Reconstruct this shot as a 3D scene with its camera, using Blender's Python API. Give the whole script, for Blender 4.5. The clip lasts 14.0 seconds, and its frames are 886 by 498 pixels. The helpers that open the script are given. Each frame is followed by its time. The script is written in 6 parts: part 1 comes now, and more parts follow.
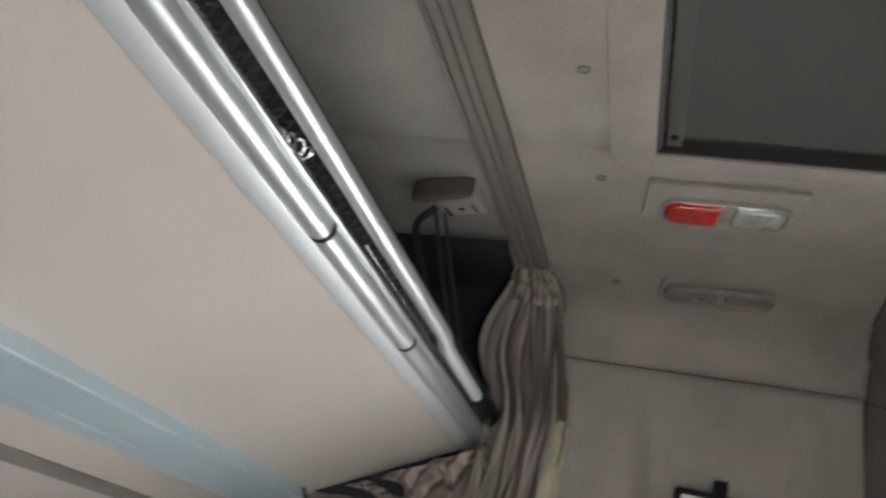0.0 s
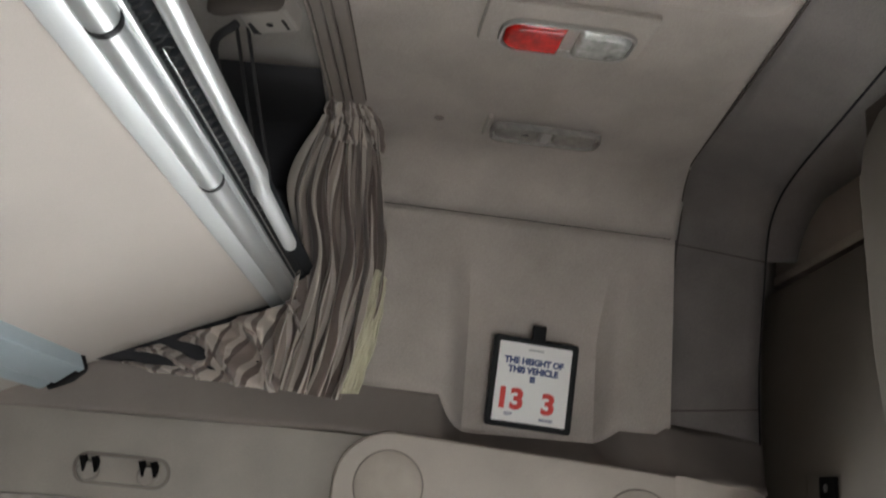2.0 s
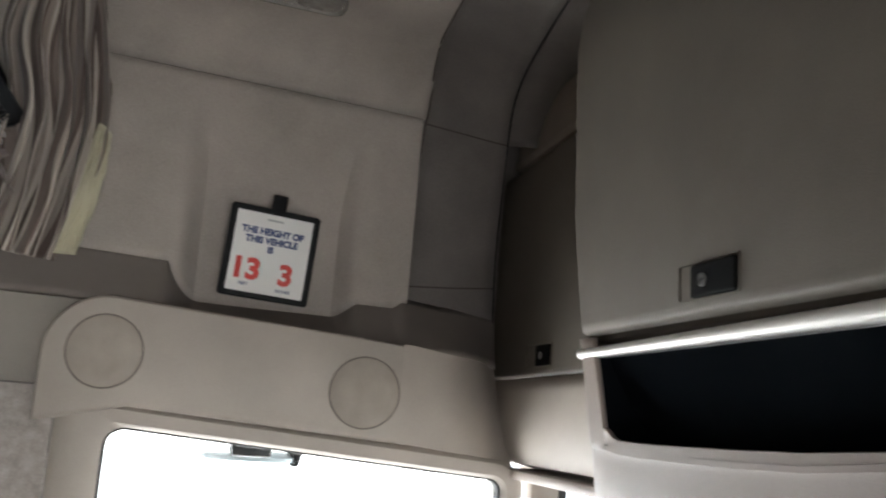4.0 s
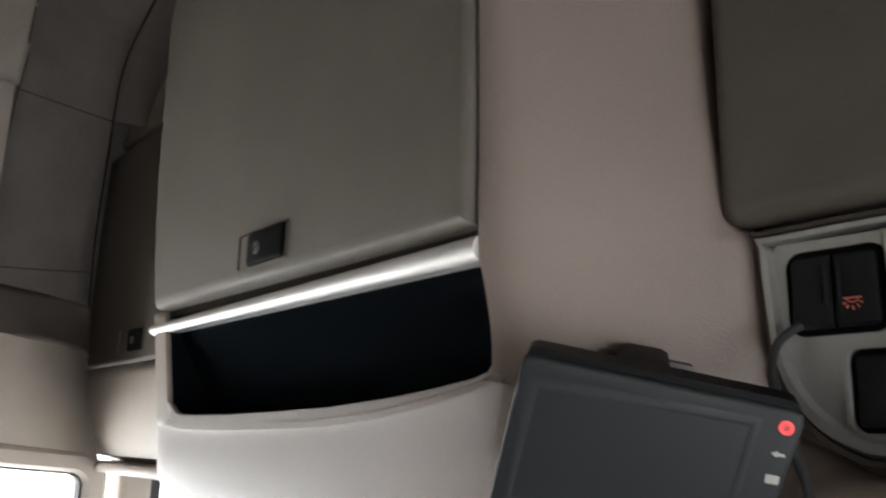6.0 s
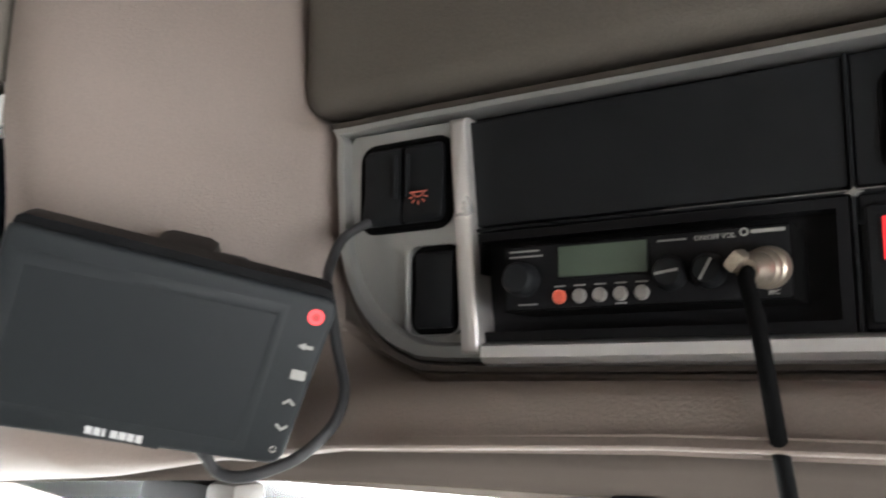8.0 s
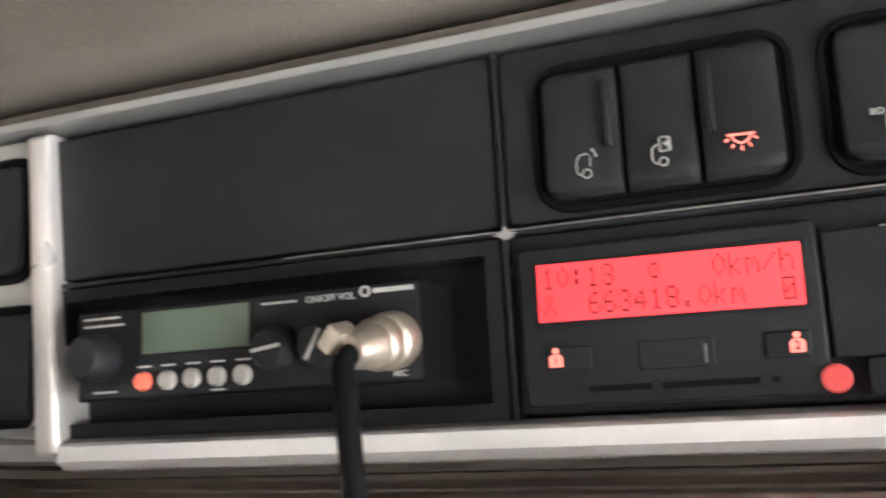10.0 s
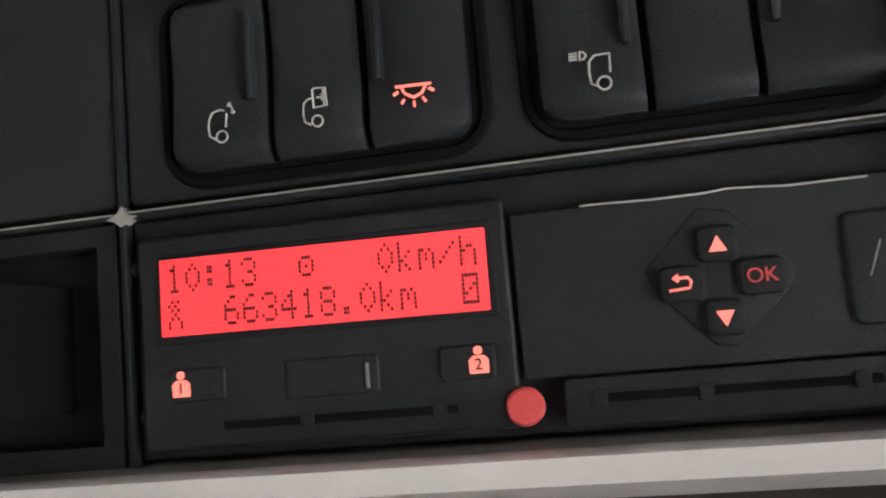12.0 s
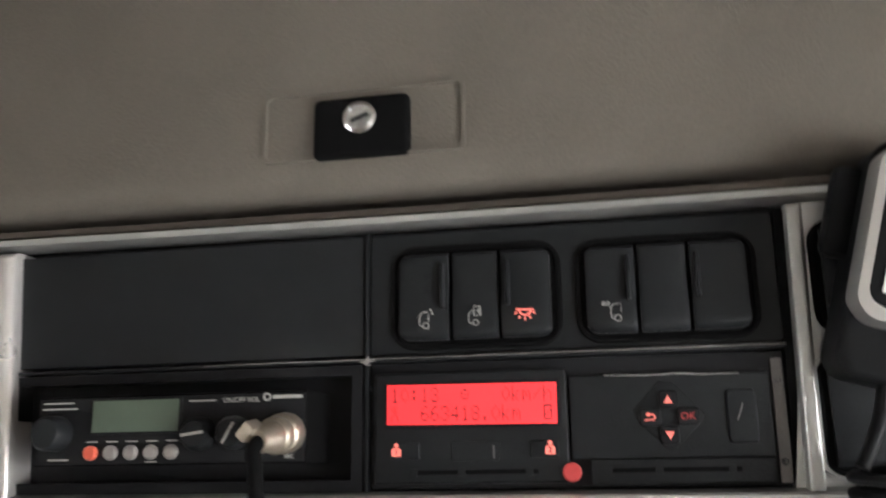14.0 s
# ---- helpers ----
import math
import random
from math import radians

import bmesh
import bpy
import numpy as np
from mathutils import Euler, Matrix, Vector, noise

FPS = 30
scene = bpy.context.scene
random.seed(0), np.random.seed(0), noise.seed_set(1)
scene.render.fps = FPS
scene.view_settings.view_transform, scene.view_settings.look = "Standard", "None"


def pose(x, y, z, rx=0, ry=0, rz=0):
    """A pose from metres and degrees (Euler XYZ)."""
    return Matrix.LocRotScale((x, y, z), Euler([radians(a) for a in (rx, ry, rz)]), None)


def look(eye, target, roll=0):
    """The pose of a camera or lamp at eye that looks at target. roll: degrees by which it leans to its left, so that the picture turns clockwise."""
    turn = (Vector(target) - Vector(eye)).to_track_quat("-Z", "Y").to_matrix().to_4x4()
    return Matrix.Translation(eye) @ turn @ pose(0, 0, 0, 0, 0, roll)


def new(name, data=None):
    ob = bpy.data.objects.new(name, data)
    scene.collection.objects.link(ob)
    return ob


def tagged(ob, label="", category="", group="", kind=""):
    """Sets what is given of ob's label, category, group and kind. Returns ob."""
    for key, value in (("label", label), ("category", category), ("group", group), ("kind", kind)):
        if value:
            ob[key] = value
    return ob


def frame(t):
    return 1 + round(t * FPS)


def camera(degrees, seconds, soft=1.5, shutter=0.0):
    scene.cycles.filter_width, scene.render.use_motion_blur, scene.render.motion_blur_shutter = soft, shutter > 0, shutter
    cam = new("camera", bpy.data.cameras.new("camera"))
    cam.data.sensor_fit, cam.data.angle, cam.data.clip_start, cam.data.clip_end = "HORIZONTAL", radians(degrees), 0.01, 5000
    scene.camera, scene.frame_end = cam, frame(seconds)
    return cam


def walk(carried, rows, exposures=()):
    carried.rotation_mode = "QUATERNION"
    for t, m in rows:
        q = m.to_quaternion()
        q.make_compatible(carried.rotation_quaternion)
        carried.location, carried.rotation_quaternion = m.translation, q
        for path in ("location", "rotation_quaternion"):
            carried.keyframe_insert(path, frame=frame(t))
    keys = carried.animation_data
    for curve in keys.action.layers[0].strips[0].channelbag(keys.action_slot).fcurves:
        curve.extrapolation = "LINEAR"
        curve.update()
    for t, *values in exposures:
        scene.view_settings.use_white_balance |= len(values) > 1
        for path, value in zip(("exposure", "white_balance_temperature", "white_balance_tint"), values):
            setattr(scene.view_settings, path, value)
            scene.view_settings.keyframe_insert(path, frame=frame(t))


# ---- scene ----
cam = camera(53.5, 14.0, soft=2.0, shutter=0.4)
PATH = [
    (0, (0.655, 0.957, 1.482), (-1.127, 0.488, 2.262), 10.2),
    (0.5, (0.622, 0.932, 1.492), (-1.181, 0.771, 2.343), 13.1),
    (1, (0.569, 0.903, 1.499), (-1.256, 0.907, 2.318), 12.1),
    (1.5, (0.532, 0.892, 1.508), (-1.347, 0.947, 2.192), 7.1),
    (2, (0.494, 0.879, 1.51), (-1.434, 0.931, 2.039), 4.5),
    (2.2, (0.48, 0.876, 1.509), (-1.461, 0.936, 1.99), 4.2),
    (4.3, (0.465, 1.003, 1.435), (-1.397, 1.622, 1.825), 3.9),
    (4.5, (0.468, 1.006, 1.433), (-1.365, 1.698, 1.83), 3.8),
    (5, (0.477, 1.032, 1.43), (-1.263, 1.922, 1.853), 3.9),
    (5.5, (0.49, 1.05, 1.425), (-1.149, 2.11, 1.865), 2.9),
    (6, (0.503, 1.079, 1.41), (-1.043, 2.269, 1.847), 1.8),
    (6.5, (0.503, 1.102, 1.388), (-0.981, 2.388, 1.769), 0.6),
    (7, (0.5, 1.134, 1.372), (-0.898, 2.524, 1.708), 0.7),
    (7.5, (0.509, 1.163, 1.373), (-0.713, 2.706, 1.727), 1.1),
    (7.7, (0.511, 1.174, 1.376), (-0.639, 2.769, 1.739), 1.4),
    (9.8, (0.539, 1.303, 1.421), (-0.218, 3.115, 1.804), -2.5),
    (10, (0.544, 1.316, 1.42), (-0.158, 3.149, 1.804), -2.5),
    (10.5, (0.564, 1.349, 1.428), (-0.031, 3.228, 1.766), -3.2),
    (11, (0.573, 1.37, 1.432), (0.032, 3.272, 1.734), -3.9),
    (11.5, (0.575, 1.384, 1.434), (0.096, 3.304, 1.726), -4.2),
    (12, (0.58, 1.394, 1.434), (0.169, 3.33, 1.723), -4.6),
    (12.5, (0.583, 1.391, 1.433), (0.209, 3.334, 1.724), -4.9),
    (13, (0.593, 1.334, 1.432), (0.235, 3.278, 1.737), -4.9),
    (13.5, (0.611, 1.253, 1.431), (0.171, 3.168, 1.803), -4.9),
    (14, (0.578, 1.19, 1.419), (0.201, 3.081, 1.953), -0.5),
]
EXPOSURES = [(0.0, -1.22), (0.5, -1.0), (1.0, -0.8), (1.5, -0.85), (2.0, -0.97), (4.5, -1.0), (5.5, -0.95), (7.0, -0.6), (7.7, -0.38), (9.8, 1.05), (10.5, 0.92), (11.0, 0.75), (11.5, 0.5), (12.0, 0.3), (12.5, 0.28), (13.0, 0.58), (13.5, 0.58), (14.0, 0.33)]
walk(cam, [(t, look(eye, target, roll)) for t, eye, target, roll in PATH], EXPOSURES)

# ---- light ----
world = bpy.data.worlds.new("sky")
world.use_nodes = True
scene.world = world
sky_node = world.node_tree.nodes.new("ShaderNodeTexSky")
sky_node.sky_type = "NISHITA"
sky_node.sun_disc = False
sky_node.sun_elevation = radians(42)
sky_node.sun_rotation = radians(270)
background = world.node_tree.nodes["Background"]
background.inputs["Strength"].default_value = 0.12
world.node_tree.links.new(sky_node.outputs["Color"], background.inputs["Color"])


def window_light(name, place, target, wide, high, watts, colour=(0.97, 0.985, 1.0)):
    data = bpy.data.lights.new(name, "AREA")
    data.shape, data.size, data.size_y = "RECTANGLE", wide, high
    data.energy, data.color = watts, colour
    ob = new(name, data)
    ob.matrix_world = look(place, target)
    return ob


window_light("windscreen_daylight", (0.0, 2.5, 0.80), (0.0, 1.0, 1.25), 9.0, 2.0, 470)
window_light("passenger_window_daylight", (-1.9, 1.55, 0.78), (-0.5, 1.55, 1.25), 3.2, 1.6, 460)
window_light("driver_window_daylight", (1.95, 1.1, 0.95), (0.5, 1.1, 1.2), 1.6, 1.1, 105)

sun_data = bpy.data.lights.new("sun", "SUN")
sun_data.energy, sun_data.angle, sun_data.color = 5.0, radians(0.6), (1.0, 0.96, 0.90)
sun = new("sun", sun_data)
sun.matrix_world = look((-10.0, 0.0, 9.0), (0.0, 0.0, 0.0))


# ---- materials ----
def material(name, colour, rough=0.6, metal=0.0, vary=0.12, scale=9.0, grain=900.0, bump=0.15, sheen=0.0, spec=0.5, stretch=None, coat=0.0):
    m = bpy.data.materials.new(name)
    m.use_nodes = True
    nt = m.node_tree
    p = nt.nodes["Principled BSDF"]
    p.inputs["Roughness"].default_value = rough
    p.inputs["Metallic"].default_value = metal
    p.inputs["Specular IOR Level"].default_value = spec
    p.inputs["Sheen Weight"].default_value = sheen
    p.inputs["Coat Weight"].default_value = coat
    tc = nt.nodes.new("ShaderNodeTexCoord")
    mp = nt.nodes.new("ShaderNodeMapping")
    if stretch:
        mp.inputs["Scale"].default_value = stretch
    nt.links.new(tc.outputs["Object"], mp.inputs["Vector"])
    big = nt.nodes.new("ShaderNodeTexNoise")
    big.inputs["Scale"].default_value = scale
    big.inputs["Detail"].default_value = 5
    fine = nt.nodes.new("ShaderNodeTexNoise")
    fine.inputs["Scale"].default_value = grain
    fine.inputs["Detail"].default_value = 3
    nt.links.new(mp.outputs[0], big.inputs["Vector"])
    nt.links.new(mp.outputs[0], fine.inputs["Vector"])
    add = nt.nodes.new("ShaderNodeMath")
    add.operation = "MULTIPLY_ADD"
    nt.links.new(fine.outputs["Fac"], add.inputs[0])
    add.inputs[1].default_value = 0.6
    nt.links.new(big.outputs["Fac"], add.inputs[2])
    ramp = nt.nodes.new("ShaderNodeMapRange")
    ramp.inputs["From Min"].default_value, ramp.inputs["From Max"].default_value = 0.45, 1.15
    ramp.inputs["To Min"].default_value, ramp.inputs["To Max"].default_value = 1 - vary, 1 + vary
    nt.links.new(add.outputs[0], ramp.inputs["Value"])
    mul = nt.nodes.new("ShaderNodeVectorMath")
    mul.operation = "SCALE"
    mul.inputs[0].default_value = colour
    nt.links.new(ramp.outputs[0], mul.inputs["Scale"])
    nt.links.new(mul.outputs[0], p.inputs["Base Color"])
    rr = nt.nodes.new("ShaderNodeMapRange")
    rr.inputs["To Min"].default_value, rr.inputs["To Max"].default_value = max(0.03, rough - 0.08), min(1, rough + 0.08)
    nt.links.new(big.outputs["Fac"], rr.inputs["Value"])
    nt.links.new(rr.outputs[0], p.inputs["Roughness"])
    b = nt.nodes.new("ShaderNodeBump")
    b.inputs["Strength"].default_value = bump
    b.inputs["Distance"].default_value = 0.001
    nt.links.new(fine.outputs["Fac"], b.inputs["Height"])
    nt.links.new(b.outputs[0], p.inputs["Normal"])
    return m


def glow(name, colour, strength, rough=0.4):
    m = bpy.data.materials.new(name)
    m.use_nodes = True
    p = m.node_tree.nodes["Principled BSDF"]
    p.inputs["Base Color"].default_value = (*colour, 1)
    p.inputs["Roughness"].default_value = rough
    p.inputs["Emission Color"].default_value = (*colour, 1)
    p.inputs["Emission Strength"].default_value = strength
    return m


def clear(name, colour, rough=0.05, ior=1.45, trans=1.0):
    m = bpy.data.materials.new(name)
    m.use_nodes = True
    p = m.node_tree.nodes["Principled BSDF"]
    p.inputs["Base Color"].default_value = (*colour, 1)
    p.inputs["Roughness"].default_value = rough
    p.inputs["Transmission Weight"].default_value = trans
    p.inputs["Coat Weight"].default_value = 0.0 if rough == 0.0 else 0.6
    p.inputs["IOR"].default_value = ior
    return m


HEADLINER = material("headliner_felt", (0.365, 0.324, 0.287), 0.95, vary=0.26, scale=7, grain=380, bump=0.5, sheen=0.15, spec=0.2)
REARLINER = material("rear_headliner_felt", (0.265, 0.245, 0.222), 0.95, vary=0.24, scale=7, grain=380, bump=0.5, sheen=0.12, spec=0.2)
WALLCLOTH = material("wall_felt", (0.37, 0.329, 0.293), 0.95, vary=0.26, scale=6, grain=360, bump=0.5, sheen=0.15, spec=0.2)
# Near-black colour that stands in for the shade around the bunk.
SLEEPERSHADE = material("sleeper_shade", (0.030, 0.030, 0.032), 0.95, vary=0.25, scale=8, grain=380, bump=0.5, spec=0.1)
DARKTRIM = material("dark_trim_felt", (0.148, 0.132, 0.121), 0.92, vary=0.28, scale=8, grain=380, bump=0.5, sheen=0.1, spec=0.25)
LOCKER = material("locker_plastic", (0.103, 0.090, 0.075), 0.68, vary=0.18, scale=10, grain=650, bump=0.4, spec=0.2)
PANEL = material("panel_plastic", (0.212, 0.172, 0.149), 0.5, vary=0.14, scale=6, grain=700, bump=0.35, spec=0.4)
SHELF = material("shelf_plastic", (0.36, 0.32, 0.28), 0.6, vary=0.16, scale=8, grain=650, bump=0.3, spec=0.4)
LEDGE = material("ledge_plastic", (0.165, 0.143, 0.125), 0.72, vary=0.18, scale=8, grain=600, bump=0.3, spec=0.35)
HOOKPANEL = material("rear_panel_plastic", (0.235, 0.212, 0.185), 0.65, vary=0.18, scale=8, grain=600, bump=0.3, spec=0.35)
BROWN = material("brown_plastic", (0.225, 0.19, 0.16), 0.7, vary=0.18, scale=8, grain=600, bump=0.3, spec=0.35)
DARKBROWN = material("dark_brown_plastic", (0.062, 0.052, 0.045), 1.0, vary=0.12, scale=8, grain=1200, bump=0.3, spec=0.0)
DARKTAUPE = material("dark_taupe_plastic", (0.10, 0.085, 0.073), 0.8, vary=0.12, scale=8, grain=900, bump=0.3, spec=0.2)
BLACK = material("black_plastic", (0.0085, 0.0085, 0.0095), 0.58, vary=0.25, scale=20, grain=1500, bump=0.25, spec=0.14)
SATIN = material("satin_black", (0.0096, 0.0104, 0.0114), 0.50, vary=0.25, scale=25, grain=1500, bump=0.26, spec=0.18)
GAP = material("switch_gap", (0.0035, 0.0035, 0.0036), 0.8, vary=0.1, spec=0.05)
RUBBER = material("black_rubber", (0.02, 0.02, 0.021), 0.7, vary=0.15, scale=30, grain=1500, bump=0.2)
LIPSILVER = material("satin_silver_lip", (0.70, 0.69, 0.665), 0.42, 0.55, vary=0.05, scale=12, grain=2500, bump=0.06)
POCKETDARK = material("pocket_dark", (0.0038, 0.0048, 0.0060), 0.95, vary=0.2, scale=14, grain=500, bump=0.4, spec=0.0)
VOID = material("pocket_lining", (0.020, 0.022, 0.025), 0.95, vary=0.3, scale=14, grain=400, bump=0.5, spec=0.1)
# Two lighter copies of the silver, for parts that catch more light.
SILVERLIT = material("silver_paint_lit", (0.66, 0.64, 0.63), 0.32, 0.35, vary=0.06, scale=12, grain=2500, bump=0.08)
POSTLIT = material("satin_post_lit", (0.66, 0.63, 0.61), 0.28, 0.7, vary=0.06, scale=12, grain=2500, bump=0.08)
SILVER = material("silver_paint", (0.38, 0.38, 0.365), 0.34, 0.75, vary=0.06, scale=12, grain=2500, bump=0.08)
ALU = material("brushed_aluminium", (0.58, 0.60, 0.60), 0.34, 0.8, vary=0.08, scale=14, grain=700, bump=0.08, stretch=(0.05, 1, 1))
ALUWHITE = material("anodised_edge", (0.62, 0.64, 0.64), 0.42, 0.5, vary=0.05, scale=10, grain=900, bump=0.05, stretch=(0.05, 1, 1))
BEAM = material("grey_blue_paint", (0.40, 0.48, 0.52), 0.42, 0.35, vary=0.1, scale=10, grain=900, bump=0.1)
BUNK = material("bunk_board", (0.45, 0.41, 0.37), 0.75, vary=0.07, scale=4, grain=600, bump=0.2, spec=0.3)
PAPER = material("white_card", (0.80, 0.79, 0.76), 0.6, vary=0.04, scale=10, grain=500, bump=0.05)
NAVY = material("navy_print", (0.03, 0.05, 0.16), 0.6, vary=0.1)
REDPRINT = material("red_print", (0.62, 0.05, 0.04), 0.6, vary=0.1)
GREYPRINT = material("grey_print", (0.45, 0.45, 0.45), 0.6, vary=0.1)
WHITEPRINT = material("white_marking", (0.29, 0.285, 0.265), 0.6, vary=0.12, scale=40)
CHROME = material("worn_nickel", (0.46, 0.40, 0.325), 0.42, 0.9, vary=0.25, scale=60, grain=900, bump=0.2)
STEEL = material("bright_steel", (0.7, 0.7, 0.7), 0.2, 1.0, vary=0.1, scale=40)
ANCHORFACE = material("anchor_grey", (0.30, 0.27, 0.24), 0.55, vary=0.1, scale=30)
HATCH = material("hatch_blind", (0.075, 0.068, 0.062), 0.8, vary=0.12, scale=9, grain=700, bump=0.3, spec=0.3)
HATCHRIM = material("hatch_rim", (0.036, 0.034, 0.032), 0.6, vary=0.12, scale=9, grain=900, bump=0.2)
RAIL = material("curtain_track", (0.20, 0.172, 0.150), 0.55, vary=0.1, scale=10, grain=900, bump=0.1)
FUZZ = material("grey_carpet", (0.27, 0.24, 0.22), 1.0, vary=0.35, scale=60, grain=330, bump=0.9, sheen=0.2)
# Lens colours are mottled to suggest broken reflections and glints.
REDLENS = material("red_lens", (0.46, 0.008, 0.006), 0.12, 0.0, vary=0.75, scale=42, grain=120, bump=0.9, spec=0.8, coat=0.6)
CLEARLENS = material("clear_lens", (0.60, 0.61, 0.58), 0.14, 0.55, vary=0.5, scale=48, grain=110, bump=1.0, spec=0.8, coat=0.7)
GREYLENS = material("grey_lens", (0.27, 0.255, 0.235), 0.18, 0.2, vary=0.3, scale=70, grain=160, bump=0.5, spec=0.7, coat=0.5)
GLASS = clear("window_glass", (0.96, 0.98, 0.97), 0.0, 1.1, 1.0)
LCDRED = glow("red_backlit_display", (1.0, 0.038, 0.046), 0.42, 0.9)
LCDINK = material("lcd_segments", (0.07, 0.006, 0.009), 0.6, vary=0.05)
LCDGREEN = material("green_lcd", (0.058, 0.080, 0.056), 0.45, vary=0.05, scale=15)
ICONRED = glow("lit_red_icon", (0.95, 0.20, 0.16), 0.42)
MICBLACK = material("microphone_black", (0.0055, 0.0056, 0.0060), 0.45, vary=0.2, scale=30, grain=1500, bump=0.2, spec=0.08)
MICRIM = material("microphone_rim", (0.42, 0.41, 0.39), 0.30, 0.85, vary=0.06, scale=20, grain=2000, bump=0.06)
ICONDIM = glow("dim_red_icon", (0.50, 0.12, 0.08), 0.10)
LEDRED = glow("red_led", (0.95, 0.07, 0.08), 0.8)
REDBUTTON = material("red_button", (0.50, 0.05, 0.05), 0.5, vary=0.1)
ORANGE = material("orange_button", (0.58, 0.10, 0.06), 0.45, vary=0.08)
CHEEK = material("worn_dark_grey", (0.10, 0.095, 0.09), 0.45, vary=0.25, scale=50)
GREYBTN = material("grey_button", (0.21, 0.195, 0.18), 0.45, vary=0.1)
SCREEN = material("dark_screen", (0.0065, 0.0054, 0.0058), 0.5, vary=0.1, scale=6, spec=0.06)
BRACKET = material("bracket_grey", (0.055, 0.052, 0.052), 0.45, vary=0.15, scale=30)
MONITOR = material("monitor_shell", (0.012, 0.0142, 0.0158), 0.6, vary=0.12, scale=20, grain=1600, bump=0.2, spec=0.3)
DISTANCE = glow("bright_distance", (0.93, 0.96, 1.0), 4.0, 1.0)
GROUND = material("yard_concrete", (0.70, 0.69, 0.66), 0.9, vary=0.2, scale=1.5, grain=60)


def striped_cloth():
    m = material("striped_curtain_cloth", (0.40, 0.34, 0.28), 0.95, vary=0.15, scale=12, grain=700, bump=0.5, sheen=0.2, spec=0.15)
    nt = m.node_tree
    p = nt.nodes["Principled BSDF"]
    uv = nt.nodes.new("ShaderNodeUVMap")
    sep = nt.nodes.new("ShaderNodeSeparateXYZ")
    nt.links.new(uv.outputs[0], sep.inputs[0])
    fr = nt.nodes.new("ShaderNodeMath")
    fr.operation = "FRACT"
    sc = nt.nodes.new("ShaderNodeMath")
    sc.operation = "MULTIPLY"
    sc.inputs[1].default_value = 5.0
    nt.links.new(sep.outputs["X"], sc.inputs[0])
    nt.links.new(sc.outputs[0], fr.inputs[0])
    ramp = nt.nodes.new("ShaderNodeValToRGB")
    ramp.color_ramp.interpolation = "CONSTANT"
    el = ramp.color_ramp.elements
    el[0].position, el[0].color = 0.0, (0.50, 0.445, 0.385, 1)
    el[1].position, el[1].color = 0.20, (0.085, 0.062, 0.054, 1)
    for pos, col in ((0.27, (0.27, 0.225, 0.195, 1)), (0.44, (0.47, 0.415, 0.36, 1)), (0.54, (0.10, 0.075, 0.066, 1)), (0.62, (0.22, 0.178, 0.155, 1)), (0.80, (0.42, 0.365, 0.315, 1)), (0.90, (0.13, 0.098, 0.085, 1))):
        e = el.new(pos)
        e.color = col
    nt.links.new(fr.outputs[0], ramp.inputs[0])
    grain = [n for n in nt.nodes if n.bl_idname == "ShaderNodeVectorMath"][0]
    mix = nt.nodes.new("ShaderNodeMix")
    mix.data_type = "RGBA"
    mix.inputs["Factor"].default_value = 0.92
    nt.links.new(grain.outputs[0], mix.inputs["A"])
    nt.links.new(ramp.outputs[0], mix.inputs["B"])
    nt.links.new(mix.outputs["Result"], p.inputs["Base Color"])
    return m


CLOTH = striped_cloth()
LINING = material("curtain_lining", (0.52, 0.49, 0.36), 0.95, vary=0.12, scale=14, grain=700, bump=0.4, spec=0.15)


# ---- building helpers ----
def axes(o, x, u):
    """A face's own frame: x to the right, y up the face, z out of it."""
    x = Vector(x).normalized()
    u = Vector(u)
    u = (u - x * u.dot(x)).normalized()
    n = x.cross(u)
    m = Matrix((x, u, n)).transposed().to_4x4()
    m.translation = Vector(o)
    return m


def finish(name, bm, mat, smooth=True, sharp=40):
    bmesh.ops.recalc_face_normals(bm, faces=bm.faces)
    me = bpy.data.meshes.new(name)
    bm.to_mesh(me)
    bm.free()
    me.materials.append(mat)
    if smooth:
        me.set_sharp_from_angle(angle=radians(sharp))
        for poly in me.polygons:
            poly.use_smooth = True
    return me


def part(name, bm, mat, parent=None, label="", smooth=True):
    ob = new(name, finish(name, bm, mat, smooth))
    if parent:
        ob.parent = parent
    if label:
        ob["label"] = label
    return ob


def thing(name, label, category, group="", place=(0, 0, 0)):
    ob = new(name)
    ob.location = place
    ob.empty_display_size = 0.05
    return tagged(ob, label, category, group)


def structure(name, bm, mat, label="", category="", thick=0.0, smooth=True):
    ob = part(name, bm, mat, smooth=smooth)
    if thick:
        mod = ob.modifiers.new("thickness", "SOLIDIFY")
        mod.thickness, mod.offset = abs(thick), -1 if thick > 0 else 1
    return tagged(ob, label, category, kind="structure")


def rbox(bm, x0, x1, y0, y1, z0, z1, m=Matrix(), r=0.0, seg=2):
    made = bmesh.ops.create_cube(bm, size=1)["verts"]
    for v in made:
        v.co = Vector(((x0 + x1) / 2 + v.co.x * (x1 - x0), (y0 + y1) / 2 + v.co.y * (y1 - y0), (z0 + z1) / 2 + v.co.z * (z1 - z0)))
    if r:
        edges = list({e for v in made for e in v.link_edges})
        made = [v for v in bmesh.ops.bevel(bm, geom=edges, offset=r, segments=seg, affect="EDGES", profile=0.5)["verts"]]
    bmesh.ops.transform(bm, matrix=m, verts=list({v for v in made if v.is_valid}))
    return bm


def one_box(x0, x1, y0, y1, z0, z1, m=Matrix(), r=0.0, seg=2):
    return rbox(bmesh.new(), x0, x1, y0, y1, z0, z1, m, r, seg)


